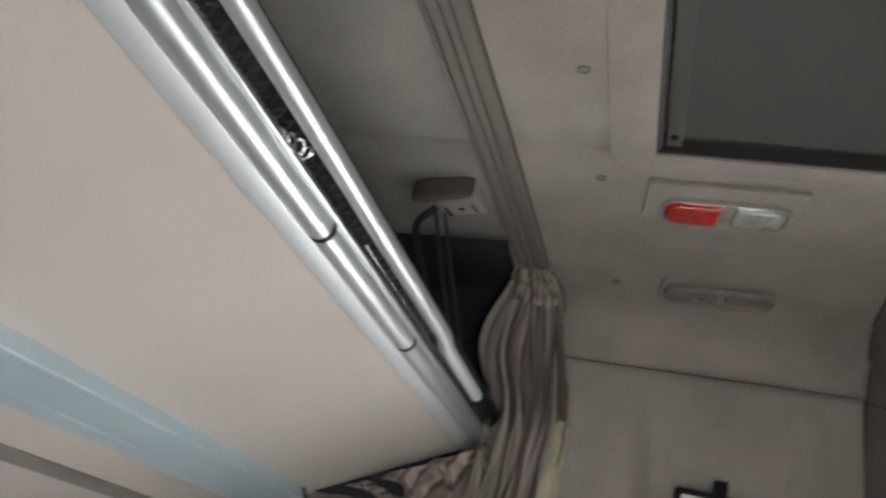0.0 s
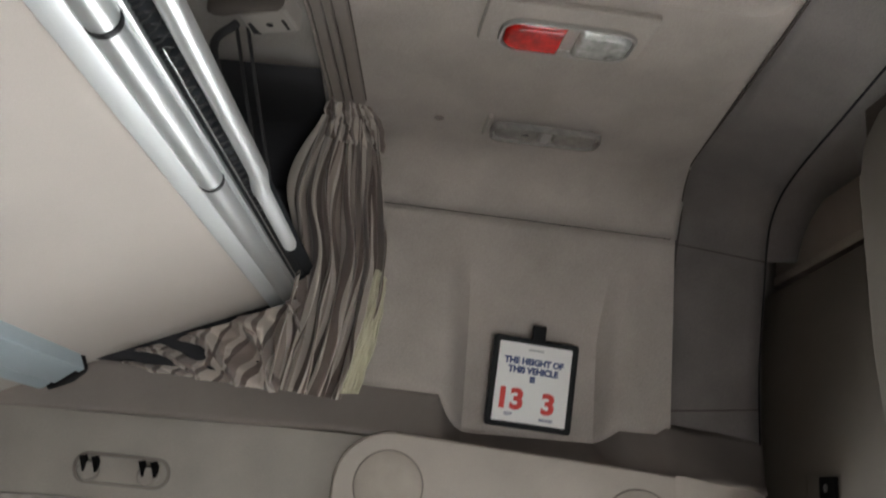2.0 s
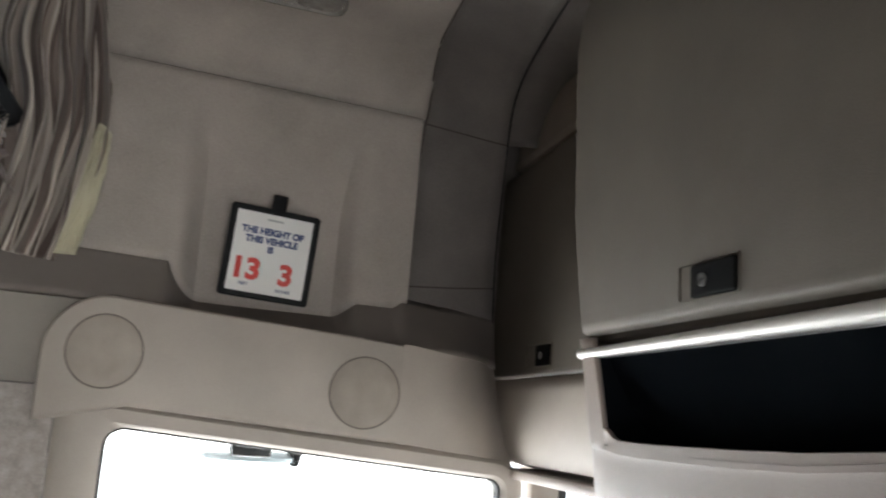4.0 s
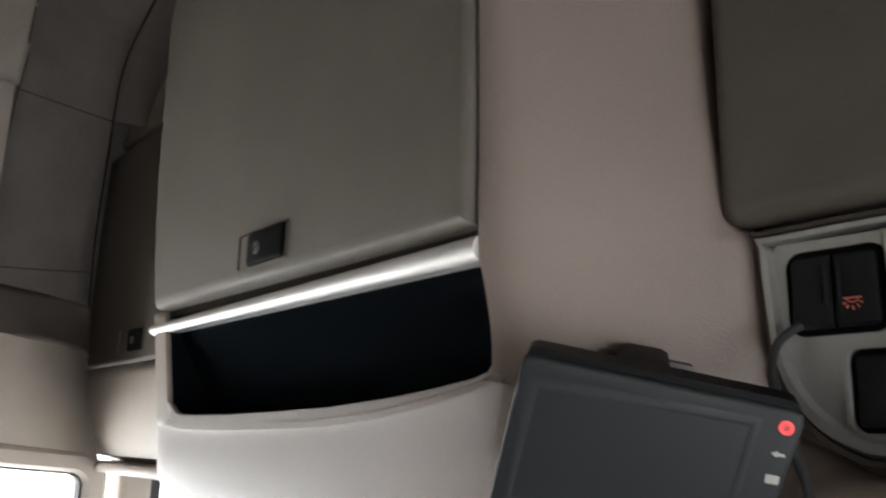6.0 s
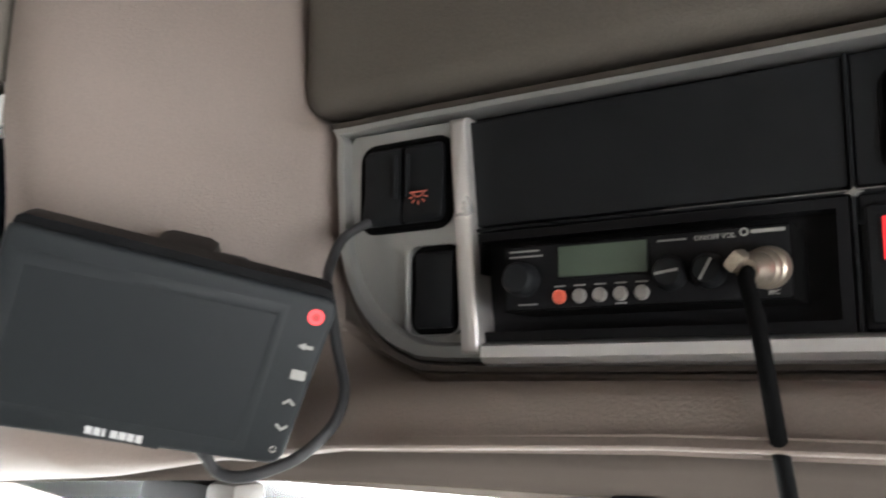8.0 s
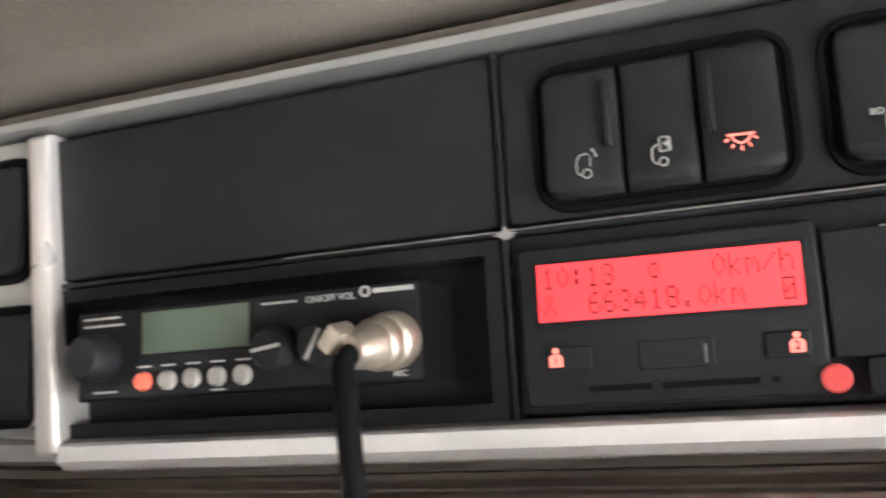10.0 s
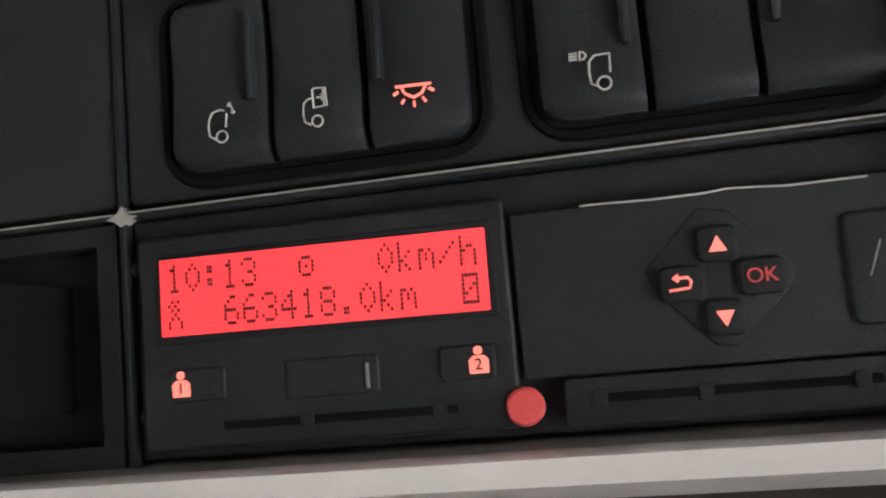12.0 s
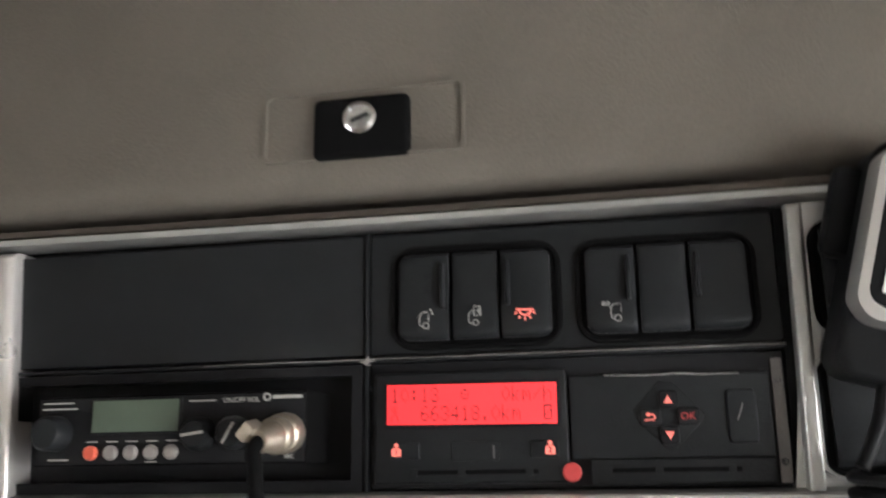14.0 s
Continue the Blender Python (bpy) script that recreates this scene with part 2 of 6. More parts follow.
def rrect(x0, y0, x1, y1, r, n=5):
    """Rounded rectangle, counter-clockwise; r one radius or four (bottom left, bottom right, top right, top left)."""
    rs = r if isinstance(r, (tuple, list)) else (r,) * 4
    out = []
    for (cx, cy, sx, sy, a0), rad in zip(((x0, y0, 1, 1, 180), (x1, y0, -1, 1, 270), (x1, y1, -1, -1, 0), (x0, y1, 1, -1, 90)), rs):
        for k in range(n + 1):
            a = radians(a0 + 90 * k / n)
            out.append((cx + sx * rad + rad * math.cos(a), cy + sy * rad + rad * math.sin(a)))
    return out


def prism(bm, pts, z0, z1, m=Matrix(), chamfer=0.0):
    """A solid plate with outline pts, from z0 to z1 (its front), the front edge chamfered."""
    c = Vector((sum(p[0] for p in pts) / len(pts), sum(p[1] for p in pts) / len(pts)))
    loops = [(z0, 0)] + ([(z1 - chamfer, 0), (z1 - chamfer * 0.62, chamfer * 0.08), (z1 - chamfer * 0.29, chamfer * 0.29), (z1 - chamfer * 0.08, chamfer * 0.62), (z1, chamfer)] if chamfer else [(z1, 0)])
    wide = max(abs(p[0] - c.x) for p in pts) or 1
    high = max(abs(p[1] - c.y) for p in pts) or 1
    rings = []
    for z, inset in loops:
        rings.append([bm.verts.new(m @ Vector((c.x + (p[0] - c.x) * (1 - inset / wide), c.y + (p[1] - c.y) * (1 - inset / high), z))) for p in pts])
    for a, b in zip(rings, rings[1:]):
        for i in range(len(pts)):
            j = (i + 1) % len(pts)
            bm.faces.new((a[i], a[j], b[j], b[i]))
    bm.faces.new(list(reversed(rings[0])))
    bm.faces.new(rings[-1])
    return bm


def ring(bm, outer, inner, z0, z1, m=Matrix(), chamfer=0.0):
    """A frame between two outlines of as many points."""
    n = len(outer)
    def loop(pts, z):
        return [bm.verts.new(m @ Vector((p[0], p[1], z))) for p in pts]
    def mix(k):
        return [(a[0] + (b[0] - a[0]) * k, a[1] + (b[1] - a[1]) * k) for a, b in zip(outer, inner)]
    loops = [loop(outer, z0)]
    if chamfer:
        loops += [loop(outer, z1 - chamfer), loop(mix(0.2), z1), loop(mix(0.8), z1), loop(inner, z1 - chamfer)]
    else:
        loops += [loop(outer, z1), loop(inner, z1)]
    loops.append(loop(inner, z0))
    for a, b in zip(loops, loops[1:] + loops[:1]):
        for i in range(n):
            j = (i + 1) % n
            bm.faces.new((a[i], a[j], b[j], b[i]))
    return bm


def grid(rows, bm=None):
    bm = bm or bmesh.new()
    vs = [[bm.verts.new(Vector(p)) for p in row] for row in rows]
    for a, b in zip(vs, vs[1:]):
        for i in range(len(a) - 1):
            bm.faces.new((a[i], a[i + 1], b[i + 1], b[i]))
    return bm


def smooth_line(pts, n=6):
    """Points along a smooth line through pts."""
    pts = [Vector(p) for p in pts]
    ext = [2 * pts[0] - pts[1]] + pts + [2 * pts[-1] - pts[-2]]
    out = []
    for i in range(1, len(ext) - 2):
        p0, p1, p2, p3 = ext[i - 1 : i + 3]
        for k in range(n):
            t = k / n
            out.append(0.5 * (2 * p1 + (p2 - p0) * t + (2 * p0 - 5 * p1 + 4 * p2 - p3) * t * t + (3 * p1 - p0 - 3 * p2 + p3) * t ** 3))
    return out + [pts[-1]]


def tube(bm, pts, r, n=10, cap=True):
    """A round bar along pts; r one radius or one for each point."""
    pts = [Vector(p) for p in pts]
    rs = r if isinstance(r, (list, tuple)) else [r] * len(pts)
    rings, side = [], None
    for i, p in enumerate(pts):
        d = (pts[min(i + 1, len(pts) - 1)] - pts[max(i - 1, 0)]).normalized()
        if side is None:
            side = d.orthogonal().normalized()
        side = (side - d * side.dot(d)).normalized()
        up = d.cross(side)
        rings.append([bm.verts.new(p + (side * math.cos(2 * math.pi * k / n) + up * math.sin(2 * math.pi * k / n)) * rs[i]) for k in range(n)])
    for a, b in zip(rings, rings[1:]):
        for i in range(n):
            j = (i + 1) % n
            bm.faces.new((a[i], a[j], b[j], b[i]))
    if cap:
        bm.faces.new(list(reversed(rings[0])))
        bm.faces.new(rings[-1])
    return bm


def lathe(bm, profile, m=Matrix(), n=24):
    """Turned solid: profile of (radius, height) along local z."""
    rings = [[bm.verts.new(m @ Vector((r * math.cos(2 * math.pi * k / n), r * math.sin(2 * math.pi * k / n), z))) for k in range(n)] for r, z in profile]
    for a, b in zip(rings, rings[1:]):
        for i in range(n):
            j = (i + 1) % n
            bm.faces.new((a[i], a[j], b[j], b[i]))
    bm.faces.new(list(reversed(rings[0])))
    bm.faces.new(rings[-1])
    return bm


def lettering(bm, words, size, x, y, z, m, align="CENTER", bold=0.0, squeeze=1.0, depth=0.0002):
    """Words laid on a face, centred on (x, y)."""
    data = bpy.data.curves.new("letters", "FONT")
    data.body, data.size, data.align_x, data.align_y = words, size, align, "CENTER"
    data.offset, data.extrude = bold, depth
    ob = new("letters", data)
    bpy.context.view_layer.update()
    me = ob.evaluated_get(bpy.context.evaluated_depsgraph_get()).to_mesh()
    me = me.copy()
    bpy.data.objects.remove(ob)
    bpy.data.curves.remove(data)
    tmp = bmesh.new()
    tmp.from_mesh(me)
    bmesh.ops.transform(tmp, matrix=m @ Matrix.Translation((x, y, z)) @ Matrix.Diagonal((squeeze, 1, 1, 1)), verts=tmp.verts)
    tmp.to_mesh(me)
    tmp.free()
    bm.from_mesh(me)
    bpy.data.meshes.remove(me)
    return bm


# ---- the cab shell ----
def wall_x(y, z):
    return -1.060 - 0.1385 * (y - 1.035) + 0.06 * (z - 1.785)


def ease(a, b, t):
    k = min(1, max(0, (t - a) / (b - a)))
    return k * k * (3 - 2 * k)


ROOF = 2.122
HX0, HX1, HY0, HY1 = -0.424, 0.20, 0.948, 1.265


def askew(x, y):
    return x - 0.079 * (min(max(y, 0.75), 1.40) - 0.948) * ease(-0.85, -0.5, x) * (1 - ease(0.5, 1.0, x))


def skewed(bm):
    for v in bm.verts:
        v.co.x = askew(v.co.x, v.co.y)
    return bm


def roof_row(y, xs):
    edge = wall_x(y, 2.0)
    row = [(x, y, ROOF - 0.018 * max(0, (-x - 0.35) / 0.6) ** 2) for x in xs]
    last = row[-1]
    for k in range(1, 9):
        a = radians(90 * k / 8)
        row.append((last[0] + (edge - last[0]) * math.sin(a), y, 2.003 + (last[2] - 2.003) * math.cos(a)))
    return row


def roof_y_rows(y0, y1, xs, n):
    return [roof_row(y0 + (y1 - y0) * k / n, xs) for k in range(n + 1)]


left_xs = [HX0 - 0.5 * k / 8 for k in range(9)]
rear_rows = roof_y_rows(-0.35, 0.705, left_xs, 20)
# Roof edge coloured dark for the shade behind the curtain.
structure("ceiling_rear_side", grid([r[5:] for r in rear_rows]), SLEEPERSHADE, "roof edge beside the bunk, coloured dark for the shade there", "ceiling", -0.02)
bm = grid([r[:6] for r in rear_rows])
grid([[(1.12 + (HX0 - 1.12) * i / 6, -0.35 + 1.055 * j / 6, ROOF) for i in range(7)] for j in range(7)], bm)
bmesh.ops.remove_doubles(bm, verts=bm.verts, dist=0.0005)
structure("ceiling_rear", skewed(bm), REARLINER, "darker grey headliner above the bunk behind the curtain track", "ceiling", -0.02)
bm = grid(roof_y_rows(0.705, 1.352, left_xs, 16) + [roof_row(1.366, left_xs)])
for xa, xb, ya, yb in ((HX1, 1.12, 0.705, 1.352), (HX0, HX1, 0.705, HY0), (HX0, HX1, HY1, 1.352)):
    grid([[(xb + (xa - xb) * i / 4, ya + (yb - ya) * j / 4, ROOF) for i in range(5)] for j in range(5)], bm)
bmesh.ops.remove_doubles(bm, verts=bm.verts, dist=0.0005)
structure("ceiling", skewed(bm), HEADLINER, "warm grey felt headliner of the cab roof", "ceiling", -0.02)

# raised border round the hatch
bm = bmesh.new()
flip = axes((0, 0, ROOF), (1, 0, 0), (0, -1, 0))
ring(bm, rrect(HX0 - 0.038, -HY1 - 0.045, HX1 + 0.06, -HY0 + 0.062, 0.040, 6), rrect(HX0, -HY1, HX1, -HY0, 0.006, 6), 0.0, 0.007, flip, 0.0045)
structure("trim_hatch_border", skewed(bm), HEADLINER, "raised felt border round the roof hatch", "trim")

hatch = thing("roof_hatch", "closed roof hatch with a dark grey blind in a black rim", "roof hatch", place=(-0.1, 1.1, 2.16))


def child(name, bm, mat, parent, label="", smooth=True):
    """A part whose mesh is given in world places."""
    ob = part(name, bm, mat, parent, label, smooth)
    ob.matrix_parent_inverse = parent.matrix_world.inverted() if parent.parent else Matrix.Translation(parent.location).inverted()
    return ob


bm = bmesh.new()
ring(bm, rrect(HX0 - 0.004, -HY1 - 0.004, HX1 + 0.004, -HY0 + 0.004, 0.006, 4), rrect(HX0 + 0.004, -HY1 + 0.004, HX1 - 0.004, -HY0 - 0.004, 0.004, 4), -0.034, -0.001, flip)
child("rim", skewed(bm), HATCHRIM, hatch, "black recessed rim")
bm = bmesh.new()
for k in range(8):
    ya, yb = HY0 + 0.03 + (HY1 - HY0 - 0.034) * k / 8, HY0 + 0.03 + (HY1 - HY0 - 0.034) * (k + 1) / 8
    rbox(bm, HX0 + 0.004, HX1 - 0.004, ya, yb, 2.142, 2.150)
bmesh.ops.remove_doubles(bm, verts=bm.verts, dist=1e-5)
child("blind", skewed(bm), HATCH, hatch, "dark grey blind")
child("guide_channel", skewed(one_box(HX0 + 0.006, HX1 - 0.006, HY0 + 0.012, HY0 + 0.034, 2.131, 2.148, r=0.002)), HATCH, hatch)
child("guide_rib", skewed(one_box(HX0 + 0.004, HX1 - 0.006, HY0 + 0.004, HY0 + 0.009, 2.128, 2.148, r=0.001)), HATCHRIM, hatch)
for x in (HX0 + 0.030, HX0 + 0.33):
    child("screw", lathe(bmesh.new(), [(0.0055, 0), (0.0055, 0.003), (0.003, 0.0045)], axes((x, HY0 + 0.023, 2.132), (1, 0, 0), (0, -1, 0)), 14), BLACK, hatch)

# left wall with its shallow pocket
Y0, Y1 = -0.35, 1.352
Y_SLEEPER = 0.70


def wall_foot(y):
    """Lower edge of the felt: a round-cornered tongue dips into the ledge, the front piece ends in a small round corner."""
    if y < 0.931:
        return 1.675 - 0.03 * max(0, y - 0.80)
    if y > 1.262:
        return 1.637 + 0.012 * ease(1.322, 1.346, y)
    r = 0.06
    d = min(y - 0.931, 1.275 - y)
    return 1.610 + (r - math.sqrt(max(0.0, r * r - (r - min(d, r)) ** 2)))


def pocket(y, z):
    k = ease(0.931, 0.972, y) * (1 - ease(1.225, 1.266, y)) * (1 - ease(1.78, 1.965, z))
    return 0.050 * k



def felt_wall(ya, yb, n):
    rows = []
    for j in range(25):
        row = []
        for i in range(n + 1):
            y = ya + (yb - ya) * i / n
            z = 1.997 + (wall_foot(y) - 1.997) * j / 24
            row.append((wall_x(y, z) - pocket(y, z) - 0.002, y, z))
        rows.append(row)
    return grid(rows)


# Dark bead drawn along the felt's foot as its shadow line.
foot_line = [(wall_x(y, 1.63) - pocket(y, 1.62) - 0.001, y, wall_foot(y) - 0.0005) for y in [0.80 + 0.552 * k / 180 for k in range(181)]]
bm = bmesh.new()
tube(bm, foot_line, 0.0026, 6)
structure("trim_felt_shade", bm, DARKTAUPE, "dark bead under the felt wall, put there as its shadow line", "trim")
# Side wall behind the curtain gets its shade from the colour.
structure("wall_left_sleeper", felt_wall(Y0, Y_SLEEPER, 40), SLEEPERSHADE, "side wall beside the bunk, coloured dark for the shade there", "wall", 0.02)
structure("wall_left_upper", felt_wall(Y_SLEEPER, Y1, 280), WALLCLOTH, "warm grey felt side wall above the passenger door with a shallow pocket", "wall", 0.02)
bm = bmesh.new()
tube(bm, [(wall_x(y, 2.0) - 0.003, y, 2.0) for y in (-0.35, 0.3, 0.9, 1.352)], 0.0042, 8)
structure("trim_roof_seam", bm, BLACK, "dark seam between roof and side wall", "trim")

# sloping ledge under the wall
def ledge_edge(y):
    return (-0.992 + 0.02 * ease(0.7, 0.3, y), y, 1.600 - 0.03 * ease(0.75, 1.1, y) - 0.02 * ease(1.1, 1.45, y) - 0.01)


ledge_top, ledge_low = [], []
for i in range(301):
    y = Y0 + (1.352 - Y0) * i / 300
    ledge_top.append(Vector((wall_x(y, 1.65) - pocket(y, 1.6) - 0.004, y, wall_foot(y) + 0.002)))
    ledge_low.append(Vector(ledge_edge(y)))
turn_top = smooth_line([tuple(ledge_top[-1]), (-1.135, 1.42, 1.645), (-1.158, 1.49, 1.645), (-1.165, 1.545, 1.645)], 6)[1:]
turn_low = smooth_line([tuple(ledge_low[-1]), (-1.000, 1.425, 1.548), (-1.060, 1.500, 1.545), (-1.155, 1.545, 1.545)], 6)[1:]
ledge_top, ledge_low = ledge_top + turn_top, ledge_low + turn_low
rows = []
for k in range(9):
    t = k / 8
    row = []
    for a, b in zip(ledge_top, ledge_low):
        p = a.lerp(b, t)
        p.z -= 0.006 * math.sin(math.pi * t)
        row.append(p)
    rows.append(row)
rows_ledge = rows
structure("trim_ledge", grid(rows), LEDGE, "sloping dark brown plastic ledge above the speaker panel", "trim", 0.01)
rows = []
panel_low = smooth_line([(-0.9788, 1.328, 1.4000), (-0.9789, 1.35, 1.3985), (-0.9810, 1.42, 1.391), (-0.998, 1.49, 1.384), (-1.015, 1.545, 1.372)], 6)
panel_top = smooth_line([(-0.9723, 1.328, 1.5625), (-0.9726, 1.35, 1.561), (-0.9830, 1.42, 1.552), (-1.050, 1.495, 1.550), (-1.150, 1.545, 1.550)], 6)
for k in range(11):
    t = k / 10
    rows.append([a.lerp(b, t) + Vector((0.008 * math.sin(math.pi * t) * ease(1.36, 1.45, a.y), 0, 0)) for a, b in zip(panel_top, panel_low)])
structure("trim_corner_foot", grid(rows), SHELF, "beige plastic corner beside the speaker panel", "trim")

bm = bmesh.new()
mid = min(range(len(ledge_top)), key=lambda k: abs(ledge_top[k].y - 0.885))
tube(bm, [r[mid] for r in rows_ledge], 0.0012, 6)
structure("trim_ledge_joint", bm, BLACK, "thin joint across the brown ledge", "trim")
side = axes((-1.045, 0, 0), (0, 1, 0), (0.04, 0, 1))
bm = bmesh.new()
pts = [(0.768, 1.40)] + [(0.768 + 0.093 * (1 - math.cos(radians(a))), 1.506 + 0.093 * math.sin(radians(a))) for a in range(0, 91, 10)]
pts += [(0.95, 1.592), (1.1, 1.581), (1.25, 1.570), (1.345, 1.561), (1.346, 1.48), (1.345, 1.3985), (1.2, 1.409), (0.9, 1.431)]
prism(bm, list(reversed(pts)), -0.02, 0.010, side, 0.012)
structure("wall_speaker_panel", bm, SHELF, "beige plastic speaker panel above the passenger window", "wall")
bm = bmesh.new()
prism(bm, [(-0.35, 1.455), (0.79, 1.440), (0.86, 1.588), (0.3, 1.600), (-0.35, 1.600)], -0.03, -0.008, side, 0.004)
structure("wall_hook_panel", bm, HOOKPANEL, "beige plastic side panel behind the speaker panel", "wall")
bm = bmesh.new()
rbox(bm, -1.02, -0.985, -0.35, 0.80, 0.0, 1.456, r=0.006)
structure("wall_left_rear", bm, FUZZ, "grey carpeted side wall behind the passenger door", "wall")

speaker_label = "round beige fabric-covered loudspeaker grille in the side panel"


def loudspeaker(y, z, r):
    ob = thing("loudspeaker", speaker_label, "loudspeaker", "side panel loudspeakers", (-0.98, y, z))
    m = axes((-0.9775, y, z), (0, 1, 0), (0.04, 0, 1))
    bm = bmesh.new()
    circle = [(r * math.cos(2 * math.pi * k / 40), r * math.sin(2 * math.pi * k / 40)) for k in range(40)]
    ring(bm, circle, [(0.955 * a, 0.955 * b) for a, b in circle], -0.002, 0.0042, m, 0.001)
    child("rim", bm, LEDGE, ob, "thin dark rim")
    child("grille", lathe(bmesh.new(), [(r * 0.955, -0.002), (r * 0.955, 0.003), (r * 0.9, 0.0052), (r * 0.5, 0.0072), (0.002, 0.008)], m, 40), GRILLE, ob)


GRILLE = material("speaker_cloth", (0.33, 0.29, 0.25), 0.9, vary=0.14, scale=30, grain=800, bump=0.8)
loudspeaker(0.860, 1.511, 0.0575)
loudspeaker(1.268, 1.478, 0.0595)

# coat hooks
hooks = thing("coat_hook_plate", "oval beige coat hook plate with two hooks on the side panel", "coat hook", place=(-0.985, 0.435, 1.505))
m = axes((-0.9905, 0.430, 1.502), (0, 1, -0.02), (0.04, 0, 1))
bm = bmesh.new()
ring(bm, rrect(-0.078, -0.025, 0.078, 0.025, 0.0245, 8), rrect(-0.073, -0.020, 0.073, 0.020, 0.0195, 8), -0.004, 0.003, m, 0.001)
child("rim", bm, LEDGE, hooks, "brown rim")
bm = bmesh.new()
prism(bm, rrect(-0.073, -0.020, 0.073, 0.020, 0.0195, 8), -0.006, 0.001, m)
child("plate", bm, HOOKPANEL, hooks)
for x in (-0.048, 0.046):
    knob = child("hook", lathe(bmesh.new(), [(0.013, 0), (0.016, 0.006), (0.0165, 0.014), (0.014, 0.019), (0.008, 0.021)], m @ Matrix.Translation((x, -0.004, 0)), 20), HOOKPANEL, hooks)
    for dx in (-0.009, 0.010):
        bm = bmesh.new()
        prism(bm, [(x + dx - 0.007, 0.018), (x + dx + 0.002, 0.020), (x + dx + 0.006, 0.012), (x + dx + 0.005, -0.004), (x + dx + 0.002, -0.006)], 0.012, 0.0218, m)
        child("hook_slot", bm, GAP, knob)

# door with the passenger window
bm = bmesh.new()
door = axes((-1.052, 0, 0), (0, 1, 0), (0.04, 0, 1))


def door_line(y0, z0, y1, z1, r):
    """Rounded outline whose top edge falls towards the front."""
    return [(y, z - 0.079 * (y - y0) * (z - z0) / (z1 - z0)) for y, z in rrect(y0, z0, y1, z1, r, 7)]


inner = door_line(0.872, 0.88, 1.523, 1.4015, (0.04, 0.04, 0.022, 0.034))
ring(bm, door_line(0.80, 0.60, 1.560, 1.4400, (0.02, 0.02, 0.045, 0.02)), inner, -0.075, 0.006, door, 0.008)
structure("door_1", bm, SHELF, "beige passenger door frame round its window", "door")
bm = bmesh.new()
prism(bm, [(0.80, 0.0), (1.60, 0.0), (1.60, 0.62), (0.80, 0.62)], -0.035, 0.0, door)
structure("door_lower", bm, BROWN, "plain lower door panel", "door")
seal_in = door_line(0.8765, 0.885, 1.5185, 1.3970, (0.036, 0.036, 0.019, 0.030))
bm = bmesh.new()
ring(bm, door_line(0.8715, 0.8795, 1.5235, 1.4020, (0.04, 0.04, 0.022, 0.034)), seal_in, -0.030, -0.006, door, 0.002)
structure("trim_window_seal", bm, RUBBER, "black rubber seal of the passenger window", "trim")
bm = bmesh.new()
prism(bm, seal_in, -0.024, -0.020, door)
pane = structure("window_1", bm, GLASS, "clear passenger window pane", "window")
pane.visible_shadow = False

# dark strip that runs from the side pillar over the roof's front edge
edge_row = roof_row(1.352, left_xs)
line_a = [(1.12, 1.285, 2.118), (0.3, 1.290, 2.119), (-0.125, 1.300, 2.118), (-0.374, 1.318, 2.114), (-0.609, 1.331, 2.108)]
line_a += [(x, 1.345 + 0.007 * k, z - 0.001) for k, (x, _, z) in enumerate(edge_row[8::2][:4])] + [(wall_x(1.355, 1.93), 1.358, 1.93), (wall_x(1.35, 1.78), 1.354, 1.78), (wall_x(1.35, 1.66), 1.350, 1.632)]
line_b = [(1.12, 1.395, 2.062), (0.3, 1.392, 2.062), (-0.125, 1.398, 2.060), (-0.339, 1.418, 2.056), (-0.623, 1.452, 2.052), (-0.80, 1.478, 2.056), (-0.92, 1.494, 2.046), (-0.99, 1.504, 2.020), (-1.030, 1.512, 1.985), (-1.065, 1.520, 1.92), (-1.125, 1.531, 1.77), (-1.155, 1.542, 1.632)]
la, lb = smooth_line(line_a), smooth_line(line_b)
rows = []
for k in range(7):
    t = k / 6
    row = []
    for a, b in zip(la, lb):
        p = a.lerp(b, t)
        outward = Vector((p.x + 0.35, p.y - 0.85, max(0.0, p.z - 1.80))).normalized()
        row.append(p + outward * 0.010 * math.sin(math.pi * t))
    rows.append(row)
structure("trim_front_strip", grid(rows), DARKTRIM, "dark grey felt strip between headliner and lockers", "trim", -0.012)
bm = bmesh.new()
tube(bm, [p + Vector((0, 0.001, 0)) for p in la], 0.0013, 6)
structure("trim_strip_seam", bm, DARKBROWN, "dark seam along the felt strip", "trim")
bm = bmesh.new()
tube(bm, lb, 0.0018, 6)
structure("trim_strip_seam_front", bm, BLACK, "dark seam at the front of the felt strip", "trim")
for name, level, rise in (("trim_corner_seam", 2.001, 0.0), ("trim_pillar_seam", 1.674, 0.016)):
    first = min(range(len(la)), key=lambda k: abs(la[k].z - level))
    last = min(range(len(lb)), key=lambda k: abs(lb[k].z - level - rise)) if rise else first
    line = []
    for i, row in enumerate(rows):
        at = first + (last - first) * i / 6
        k = min(int(at), len(row) - 2)
        line.append(row[k].lerp(row[k + 1], at - k))
    bm = bmesh.new()
    tube(bm, line, 0.0013, 6)
    structure(name, bm, DARKBROWN, "thin dark seam across the corner strip", "trim")
